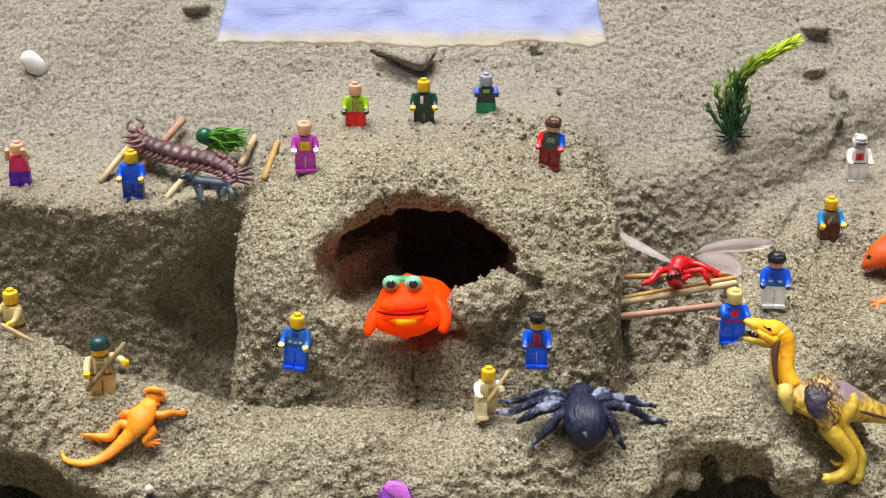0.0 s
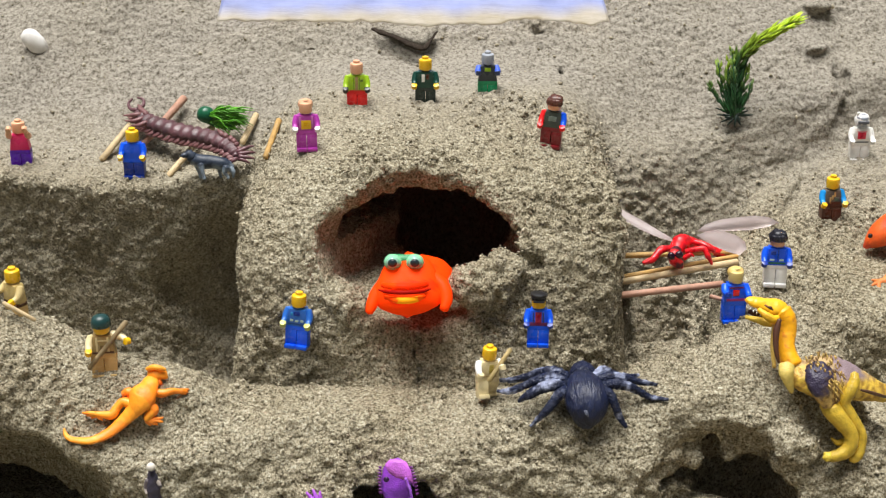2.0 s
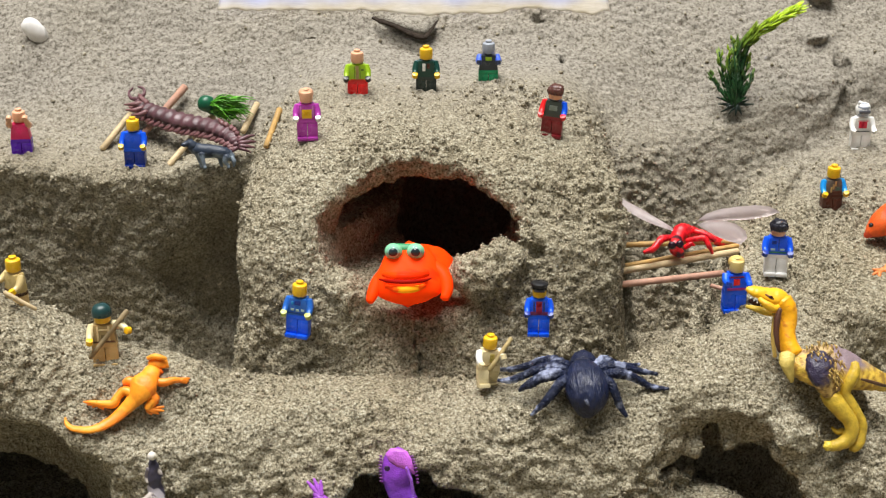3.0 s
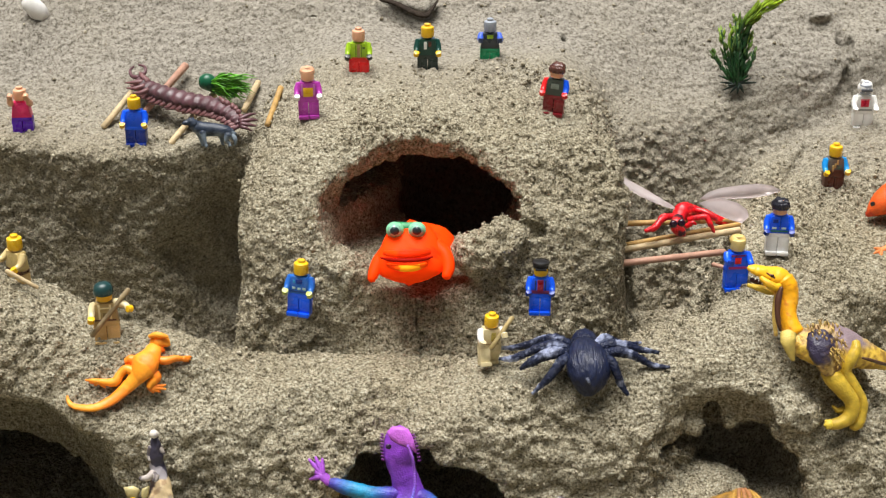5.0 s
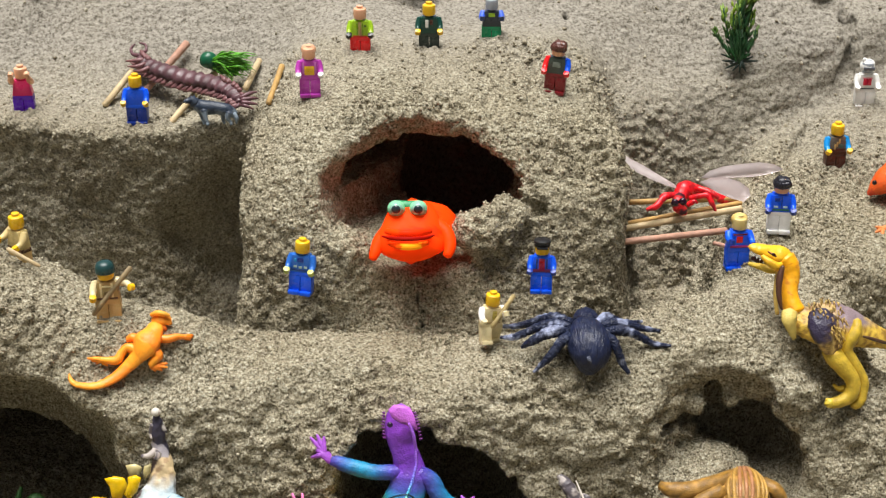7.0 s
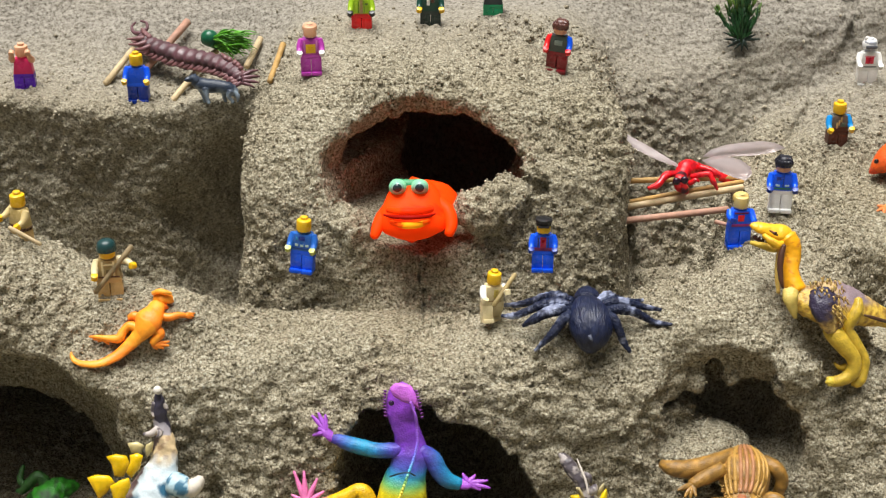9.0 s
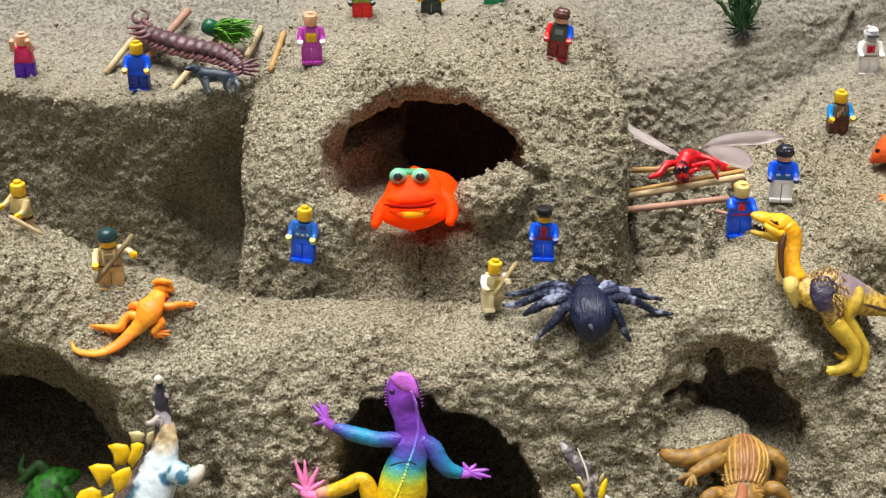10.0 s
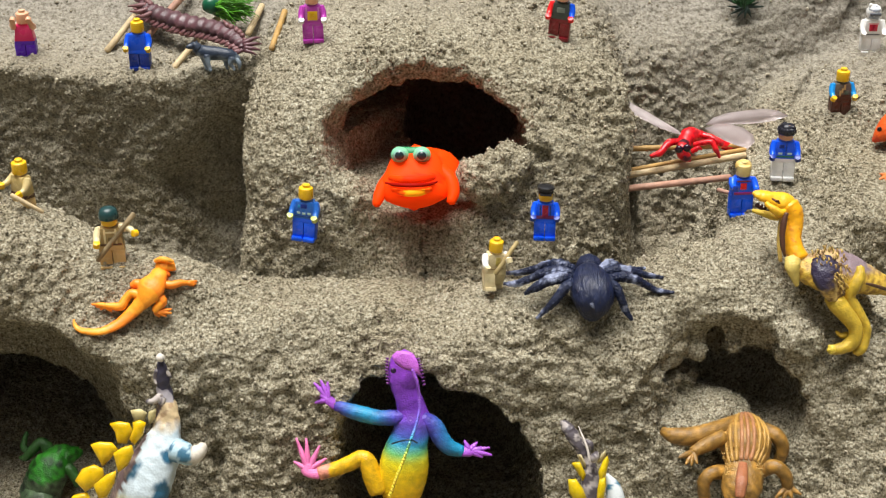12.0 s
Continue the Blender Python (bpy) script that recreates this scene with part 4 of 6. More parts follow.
frog()
glow_data = bpy.data.lights.new("frog_glow", "POINT")
glow_data.energy, glow_data.color, glow_data.shadow_soft_size = 0.005, (1.0, 0.10, 0.03), 0.006
glow = new("frog_glow", glow_data)
glow.location = (-0.0040, -0.0533, 0.1871)

# ---- spider ----
def spider():
    dark = lambda p: tuple(c * (0.6 + 0.9 * abs(noise.noise(p * 260))) for c in (0.012, 0.019, 0.058))

    def mottled(p):
        k = min(1.0, max(0.0, (noise.noise(p * 115 + Vector((4, 0, 9))) + 0.45 * noise.noise(p * 420) - 0.06) * 3.2))
        return tuple(a + (b - a) * k for a, b in zip((0.012, 0.018, 0.048), (0.34, 0.38, 0.54)))

    sh = Shape()
    sh.tube([(0.0844, -0.1336, 0.1497, 0.0023), (0.0844, -0.1373, 0.1488, 0.0067), (0.0846, -0.1443, 0.1481, 0.0103), (0.0853, -0.1510, 0.1455, 0.0127), (0.0856, -0.1568, 0.1424, 0.0130), (0.0852, -0.1609, 0.1384, 0.0115), (0.0844, -0.1621, 0.1334, 0.0077), (0.0840, -0.1612, 0.1291, 0.0038), (0.0838, -0.1613, 0.1273, 0.0011)], dark, 30, flat=0.75, steps=7)
    ob = tagged(part("toy_spider", sh, GROOVED), "blue-black wrinkled rubber toy spider on the sand ledge", "toy spider")
    head = Shape()
    head.tube([(0.0875, -0.1204, 0.1449, 0.0046), (0.0858, -0.1287, 0.1461, 0.0082), (0.0850, -0.1356, 0.1454, 0.0088)], dark, 18).rough(0.0006, 260)
    part("head", head, WRINKLED, ob)
    spin = Shape()
    spin.tube([(0.0838, -0.1692, 0.1431, 0.0013), (0.0845, -0.1717, 0.1425, 0.0010), (0.0852, -0.1717, 0.1412, 0.0004)], (0.10, 0.11, 0.15), 8)
    part("spinneret", spin, WRINKLED, ob)
    legs = [[(0.0755, -0.1391, 0.1498, 0.0028), (0.0676, -0.1379, 0.1523, 0.0034), (0.0601, -0.1345, 0.1501, 0.0029), (0.0524, -0.1320, 0.1460, 0.0024), (0.0436, -0.1285, 0.1417, 0.0020), (0.0353, -0.1242, 0.1391, 0.0011)],
            [(0.0746, -0.1438, 0.1491, 0.0028), (0.0661, -0.1447, 0.1518, 0.0035), (0.0584, -0.1435, 0.1499, 0.0031), (0.0496, -0.1423, 0.1452, 0.0024), (0.0418, -0.1427, 0.1421, 0.0022), (0.0339, -0.1401, 0.1404, 0.0011)],
            [(0.0732, -0.1476, 0.1481, 0.0029), (0.0652, -0.1500, 0.1499, 0.0038), (0.0581, -0.1502, 0.1472, 0.0032), (0.0521, -0.1499, 0.1432, 0.0028), (0.0463, -0.1487, 0.1385, 0.0012)],
            [(0.0736, -0.1501, 0.1475, 0.0027), (0.0694, -0.1550, 0.1464, 0.0031), (0.0649, -0.1584, 0.1414, 0.0028), (0.0600, -0.1599, 0.1359, 0.0023), (0.0530, -0.1602, 0.1282, 0.0010)],
            [(0.0912, -0.1391, 0.1498, 0.0025), (0.0970, -0.1357, 0.1523, 0.0027), (0.1043, -0.1332, 0.1482, 0.0021), (0.1127, -0.1303, 0.1450, 0.0018), (0.1200, -0.1263, 0.1439, 0.0010)],
            [(0.0941, -0.1435, 0.1497, 0.0028), (0.1008, -0.1427, 0.1515, 0.0031), (0.1090, -0.1403, 0.1494, 0.0025), (0.1184, -0.1387, 0.1458, 0.0021), (0.1290, -0.1397, 0.1445, 0.0010)],
            [(0.0960, -0.1476, 0.1481, 0.0028), (0.1036, -0.1489, 0.1500, 0.0033), (0.1115, -0.1487, 0.1480, 0.0028), (0.1173, -0.1481, 0.1446, 0.0023), (0.1243, -0.1480, 0.1404, 0.0018), (0.1342, -0.1514, 0.1410, 0.0010)],
            [(0.0962, -0.1509, 0.1480, 0.0024), (0.0997, -0.1561, 0.1464, 0.0028), (0.1024, -0.1589, 0.1404, 0.0024), (0.1049, -0.1597, 0.1339, 0.0022), (0.1088, -0.1618, 0.1281, 0.0011)]]
    for knots in legs:
        leg = Shape()
        leg.tube(knots, mottled, 12, steps=8, ridges=0.07, count=11).rough(0.0004, 420)
        part("leg", leg, WRINKLED, ob, "blue-black leg with pale patches")


spider()


# ---- lizards ----
def foot(parent, mat, paint, wrist, tips, r=0.0012):
    for tip in tips:
        toe = Shape()
        mid = [(a + b) / 2 for a, b in zip(wrist[:3], tip[:3])]
        toe.tube([(*wrist[:3], r * 1.2), (*mid, r), (*tip[:3], r * 0.4)], paint, 7, steps=3)
        part("toe", toe, mat, parent)


def orange_lizard():
    paint = lambda p: (1.0, 0.36, 0.02) if noise.noise(p * 70) > 0 else (1.0, 0.27, 0.015)
    sh = Shape()
    sh.tube([(-0.1707, -0.1387, 0.1506, 0.0025), (-0.1707, -0.1427, 0.1499, 0.0044), (-0.1718, -0.1479, 0.1478, 0.0060), (-0.1743, -0.1531, 0.1451, 0.0085), (-0.1766, -0.1560, 0.1416, 0.0076), (-0.1798, -0.1576, 0.1375, 0.0054), (-0.1854, -0.1599, 0.1322, 0.0042), (-0.1936, -0.1650, 0.1267, 0.0034), (-0.2030, -0.1699, 0.1246, 0.0026), (-0.2129, -0.1709, 0.1256, 0.0019), (-0.2174, -0.1694, 0.1278, 0.0014), (-0.2188, -0.1668, 0.1307, 0.0006)], paint, 22, flat=0.62, steps=8).rough(0.0003, 500)
    ob = tagged(part("toy_lizard", sh, RUBBER), "bright orange rubber toy lizard with a curled tail", "toy lizard", "toy lizards")
    head = Shape()
    head.tube([(-0.1723, -0.1392, 0.1519, 0.0035), (-0.1689, -0.1398, 0.1530, 0.0044), (-0.1657, -0.1401, 0.1524, 0.0042), (-0.1632, -0.1407, 0.1511, 0.0025), (-0.1622, -0.1403, 0.1496, 0.0010)], paint, 16, flat=0.7, steps=5).rough(0.0003, 600)
    part("head", head, RUBBER, ob)
    crest = Shape()
    crest.tube([(-0.1736, -0.1407, 0.1558, 0.0012), (-0.1695, -0.1419, 0.1578, 0.0017), (-0.1655, -0.1422, 0.1572, 0.0016), (-0.1624, -0.1416, 0.1561, 0.0009)], (1.0, 0.40, 0.03), 10)
    part("brow", crest, RUBBER, ob)
    jaw = Shape()
    jaw.tube([(-0.1692, -0.1413, 0.1494, 0.0021), (-0.1664, -0.1432, 0.1483, 0.0020), (-0.1648, -0.1434, 0.1476, 0.0009)], (0.92, 0.20, 0.01), 10)
    part("jaw", jaw, RUBBER, ob)
    limbs = [([(-0.1675, -0.1496, 0.1448, 0.0025), (-0.1630, -0.1497, 0.1445, 0.0025), (-0.1581, -0.1479, 0.1449, 0.0021), (-0.1537, -0.1467, 0.1442, 0.0015)], [(-0.1494, -0.1425, 0.1432), (-0.1496, -0.1445, 0.1425), (-0.1505, -0.1461, 0.1420)]),
             ([(-0.1801, -0.1500, 0.1447, 0.0028), (-0.1840, -0.1493, 0.1451, 0.0028), (-0.1860, -0.1497, 0.1445, 0.0021)], [(-0.1877, -0.1477, 0.1448), (-0.1873, -0.1499, 0.1426)]),
             ([(-0.1801, -0.1552, 0.1394, 0.0030), (-0.1861, -0.1534, 0.1409, 0.0028), (-0.1898, -0.1555, 0.1381, 0.0025), (-0.1923, -0.1580, 0.1348, 0.0028), (-0.1980, -0.1582, 0.1349, 0.0021), (-0.2018, -0.1582, 0.1355, 0.0016)], [(-0.2097, -0.1574, 0.1358), (-0.2072, -0.1582, 0.1344), (-0.2046, -0.1588, 0.1329), (-0.1982, -0.1587, 0.1315)]),
             ([(-0.1764, -0.1558, 0.1391, 0.0030), (-0.1709, -0.1558, 0.1396, 0.0032), (-0.1676, -0.1573, 0.1376, 0.0028), (-0.1709, -0.1591, 0.1344, 0.0025), (-0.1719, -0.1599, 0.1323, 0.0023)], [(-0.1627, -0.1583, 0.1329), (-0.1627, -0.1595, 0.1309), (-0.1658, -0.1604, 0.1294), (-0.1698, -0.1603, 0.1288)])]
    for knots, tips in limbs:
        leg = Shape()
        leg.tube(knots, paint, 12, steps=6)
        foot(part("leg", leg, RUBBER, ob), RUBBER, paint, knots[-1], tips, 0.0014)


orange_lizard()


def rainbow_lizard():
    hues = [(0.0357, (0.92, 0.52, 0.004)), (0.0502, (0.95, 0.64, 0.004)), (0.0571, (0.72, 0.62, 0.01)), (0.0617, (0.16, 0.46, 0.12)), (0.0663, (0.02, 0.30, 0.46)), (0.0715, (0.09, 0.13, 0.62)), (0.0819, (0.20, 0.05, 0.56)), (0.1162, (0.30, 0.05, 0.55))]

    def paint(p):
        mottle = 0.96 + 0.25 * noise.noise(Vector((p.x * 260, p.y * 120, p.z * 420)))
        tone = hues[-1][1]
        if p.z <= hues[0][0]:
            tone = hues[0][1]
        else:
            for (a, ca), (b, cb) in zip(hues, hues[1:]):
                if p.z <= b:
                    t = (p.z - a) / (b - a)
                    tone = tuple(x + (y - x) * t for x, y in zip(ca, cb))
                    break
        return tuple(min(1, c * mottle) for c in tone)

    def arm_tint(p):
        t = min(1, abs(p.x - (-0.0203)) / 0.052)
        k = math.sin(math.pi * min(1, max(0, t * 1.05 - 0.05)))
        m = 0.78 + 0.4 * noise.noise(Vector((p.x * 420, p.y * 420, p.z * 420)))
        return tuple(min(1, c * m) for c in (0.17 - 0.155 * k, 0.05 + 0.27 * k ** 3, 0.56))

    violet, pink = (0.40, 0.09, 0.62), (0.85, 0.20, 0.46)
    sh = Shape()
    sh.tube([(-0.0251, -0.1752, 0.1133, 0.0043), (-0.0253, -0.1778, 0.1114, 0.0074), (-0.0257, -0.1800, 0.1057, 0.0086), (-0.0257, -0.1823, 0.0997, 0.0084), (-0.0246, -0.1841, 0.0934, 0.0074), (-0.0222, -0.1860, 0.0871, 0.0081), (-0.0206, -0.1878, 0.0808, 0.0092), (-0.0201, -0.1902, 0.0756, 0.0112), (-0.0209, -0.1929, 0.0698, 0.0109), (-0.0229, -0.1950, 0.0629, 0.0122), (-0.0247, -0.1988, 0.0548, 0.0143), (-0.0258, -0.2018, 0.0461, 0.0145), (-0.0266, -0.2047, 0.0374, 0.0128), (-0.0271, -0.2071, 0.0298, 0.0102), (-0.0275, -0.2109, 0.0170, 0.0064)], paint, 30, flat=0.7, steps=7).rough(0.0004, 380)
    ob = tagged(part("toy_lizard", sh, SCALY), "rainbow rubber toy lizard, violet head and yellow belly", "toy lizard", "toy lizards")
    crown = Shape()
    crown.sheet([(-0.0313, -0.1959, 0.1238), (-0.0284, -0.1947, 0.1262), (-0.0234, -0.1948, 0.1260), (-0.0192, -0.1954, 0.1249), (-0.0168, -0.1973, 0.1207), (-0.0148, -0.2007, 0.1135), (-0.0192, -0.1994, 0.1162), (-0.0247, -0.1987, 0.1177), (-0.0291, -0.1976, 0.1202)], 0.0022, (0.62, 0.15, 0.74), bulge=0.0004)
    part("crown", crown, SCALY, ob, "smooth pinkish violet head plate")
    eye = Shape()
    eye.blob(Matrix.Translation((-0.0307, -0.1963, 0.1145)), (0.0017, 0.0014, 0.0017), (0.03, 0.01, 0.05))
    part("eye", eye, EYE_GLOSS, ob)
    left_edge, right_edge = [(-0.0344, -0.1798, 0.1122), (-0.0348, -0.1844, 0.1070), (-0.0340, -0.1876, 0.1001)], [(-0.0173, -0.1833, 0.1142), (-0.0151, -0.1878, 0.1091), (-0.0138, -0.1896, 0.1006)]
    for side, edge in ((-1, left_edge), (1, right_edge)):
        for k in range(9):
            a, t = [Vector(q) for q in edge], k / 4
            p = a[0].lerp(a[1], t) if t < 1 else a[1].lerp(a[2], t - 1)
            spike = Shape()
            spike.tube([(*p, 0.0009), (p.x + side * 0.0015, p.y - 0.0003, p.z + 0.0008, 0.0002)], (0.16, 0.02, 0.22), 6, steps=2)
            part("head_spike", spike, SCALY, ob)
    ridge = [Vector(q) for q in [(-0.0195, -0.1997, 0.1167), (-0.0170, -0.2015, 0.1105), (-0.0159, -0.2021, 0.1022), (-0.0156, -0.2049, 0.0937), (-0.0178, -0.2116, 0.0865), (-0.0209, -0.2186, 0.0810), (-0.0247, -0.2274, 0.0739), (-0.0287, -0.2315, 0.0651), (-0.0325, -0.2335, 0.0538)]]
    for k in range(48):
        t = k / 47 * (len(ridge) - 1)
        i = min(int(t), len(ridge) - 2)
        p = ridge[i].lerp(ridge[i + 1], t - i)
        bead = Shape()
        bead.blob(Matrix.Translation(p), (0.0010, 0.0013, 0.0014), tuple(min(1, c * 1.35 + 0.05) for c in paint(p + Vector((0, 0.02, -0.009 - 0.011 * k / 47)))), n=8)
        part("spine_bead", bead, SCALY, ob)
    belt = Shape()
    belt.tube([(-0.0314, -0.2175, 0.0787, 0.0005), (-0.0263, -0.2218, 0.0835, 0.0005), (-0.0208, -0.2232, 0.0854, 0.0005), (-0.0169, -0.2206, 0.0815, 0.0005)], (0.01, 0.05, 0.09), 6)
    part("belt", belt, SCALY, ob, "dark moulding line round the waist")
    limbs = (([(-0.0254, -0.1908, 0.0790, 0.0043), (-0.0324, -0.1910, 0.0787, 0.0046), (-0.0407, -0.1893, 0.0775, 0.0046), (-0.0497, -0.1876, 0.0788, 0.0047), (-0.0586, -0.1857, 0.0805, 0.0042), (-0.0657, -0.1846, 0.0829, 0.0033)], arm_tint, violet, (-0.0699, -0.1830, 0.0863),
              [(-0.0812, -0.1799, 0.0906), (-0.0784, -0.1782, 0.0944), (-0.0745, -0.1778, 0.0959), (-0.0704, -0.1787, 0.0953), (-0.0777, -0.1848, 0.0848)]),
             ([(-0.0152, -0.1903, 0.0779, 0.0051), (-0.0076, -0.1924, 0.0733, 0.0056), (-0.0038, -0.1951, 0.0675, 0.0053), (0.0013, -0.1967, 0.0617, 0.0048), (0.0089, -0.1969, 0.0590, 0.0036)], arm_tint, violet, (0.0135, -0.1959, 0.0586),
              [(0.0104, -0.1935, 0.0639), (0.0179, -0.1930, 0.0626), (0.0252, -0.1952, 0.0602), (0.0265, -0.1979, 0.0568), (0.0210, -0.1984, 0.0557)]),
             ([(-0.0396, -0.2047, 0.0374, 0.0071), (-0.0441, -0.2031, 0.0456, 0.0059), (-0.0464, -0.2007, 0.0531, 0.0053), (-0.0501, -0.1994, 0.0559, 0.0046), (-0.0573, -0.2000, 0.0523, 0.0048), (-0.0657, -0.2006, 0.0487, 0.0043), (-0.0752, -0.2017, 0.0463, 0.0041)], lambda p: tuple(c * (0.8 + 0.4 * noise.noise(p * 400)) for c in ((0.98, 0.56, 0.004) if p.x > -0.0695 else (0.88, 0.32, 0.22))), pink, (-0.0819, -0.2009, 0.0478),
              [(-0.0891, -0.1921, 0.0645), (-0.0832, -0.1921, 0.0645), (-0.0753, -0.1939, 0.0605), (-0.0714, -0.1980, 0.0542), (-0.0903, -0.1988, 0.0525)]))
    for knots, tint, tip_tint, wrist, tips in limbs:
        limb = Shape()
        limb.tube(knots, tint, 14, steps=6).rough(0.0003, 500)
        l = part("leg", limb, SCALY, ob)
        palm = Shape()
        palm.tube([(*knots[-1][:3], knots[-1][3]), (*wrist, knots[-1][3] * 1.05), (*(Vector(wrist) * 0.8 + Vector(tips[1]) * 0.2), knots[-1][3] * 0.8)], tip_tint, 12, flat=0.6)
        part("palm", palm, SCALY, l)
        foot(l, SCALY, tip_tint, wrist, tips, 0.0017)


rainbow_lizard()


def brown_lizard():
    hide = lambda p: tuple(c * (0.40 + 1.2 * abs(noise.noise(p * 210))) for c in (0.46, 0.24, 0.045))
    spine = [(0.1779, -0.1766, 0.0669, 0.0074), (0.1766, -0.1856, 0.0666, 0.0127), (0.1756, -0.1953, 0.0647, 0.0152), (0.1748, -0.2020, 0.0598, 0.0138), (0.1731, -0.2089, 0.0569, 0.0111), (0.1717, -0.2160, 0.0534, 0.0117), (0.1696, -0.2229, 0.0482, 0.0110), (0.1681, -0.2297, 0.0431, 0.0064)]
    sh = Shape()
    sh.tube(spine, hide, 28, flat=0.75, steps=9).rough(0.0006, 420)
    ob = tagged(part("toy_lizard", sh, SCALY), "brown ridged rubber toy lizard crawling from a sand hole", "toy lizard", "toy lizards")
    toward = Vector((0, -0.42, 0.91))
    for k in range(9):
        turn = (k - 4) * 0.24
        line = []
        for i in range(5):
            at, ahead = Vector(spine[i][:3]), (Vector(spine[i + 1][:3]) - Vector(spine[max(i - 1, 0)][:3])).normalized()
            up = (toward - ahead * toward.dot(ahead)).normalized()
            line.append((*(at + up * (spine[i][3] * 0.755 * math.cos(turn)) + Vector((spine[i][3] * 1.01 * math.sin(turn), 0, 0))), 0.0007 + 0.0005 * math.cos(turn * 1.2)))
        ridge = Shape()
        ridge.tube(line, (0.48, 0.27, 0.06) if abs(k - 4) > 1 else (0.44, 0.20, 0.085), 8)
        part("back_ridge", ridge, SCALY, ob)
    warts, rng = Shape(), random.Random(3)
    for k in range(150):
        i, turn = rng.choice((1, 2, 3, 4)), rng.choice((-1, 1)) * rng.uniform(0.55, 1.5)
        s = rng.random()
        at, rad = Vector(spine[i][:3]).lerp(Vector(spine[i + 1][:3]), s), spine[i][3] * (1 - s) + spine[i + 1][3] * s
        warts.blob(Matrix.Translation(at + toward * (rad * 0.74 * math.cos(turn)) + Vector((rad * math.sin(turn), 0, 0))), (0.0006, 0.0006, 0.0006), (0.50, 0.31, 0.09))
    part("flank_warts", warts, SCALY, ob, "pale raised warts")
    red = Shape()
    red.tube([(0.1709, -0.2155, 0.0640, 0.0026), (0.1680, -0.2283, 0.0625, 0.0035), (0.1662, -0.2359, 0.0557, 0.0029)], (0.36, 0.13, 0.055), 12, flat=0.5)
    part("brow", red, SCALY, ob, "reddish brow stripe")
    limbs = [([(0.1891, -0.1822, 0.0643, 0.0050), (0.1963, -0.1873, 0.0630, 0.0047), (0.1996, -0.1904, 0.0564, 0.0040), (0.1979, -0.1904, 0.0467, 0.0034)], []),
             ([(0.1832, -0.2072, 0.0533, 0.0049), (0.1910, -0.2114, 0.0587, 0.0042), (0.1969, -0.2136, 0.0539, 0.0039), (0.1987, -0.2147, 0.0468, 0.0033)], [(0.1906, -0.2207, 0.0434, 0.0003), (0.1951, -0.2212, 0.0422, 0.0003), (0.2003, -0.2210, 0.0428, 0.0003), (0.2055, -0.2199, 0.0451, 0.0003)]),
             ([(0.1635, -0.2078, 0.0521, 0.0046), (0.1541, -0.2122, 0.0545, 0.0042), (0.1495, -0.2147, 0.0492, 0.0039), (0.1507, -0.2164, 0.0385, 0.0036)], []),
             ([(0.1619, -0.1973, 0.0700, 0.0046), (0.1505, -0.2036, 0.0681, 0.0043), (0.1428, -0.2078, 0.0663, 0.0033)], [(0.1340, -0.2141, 0.0670, 0.0003), (0.1379, -0.2157, 0.0634, 0.0003), (0.1411, -0.2160, 0.0628, 0.0003), (0.1444, -0.2155, 0.0640, 0.0003)])]
    for knots, tips in limbs:
        leg = Shape()
        leg.tube(knots, hide, 12)
        foot(part("leg", leg, SCALY, ob), SCALY, hide, knots[-1], tips, 0.0018)
    tail = Shape()
    tail.tube([(0.1716, -0.1842, 0.0697, 0.0057), (0.1574, -0.1925, 0.0706, 0.0056), (0.1435, -0.1973, 0.0700, 0.0056), (0.1323, -0.1970, 0.0706, 0.0046), (0.1270, -0.1925, 0.0706, 0.0026)], hide, 14)
    part("tail", tail, SCALY, ob)


brown_lizard()

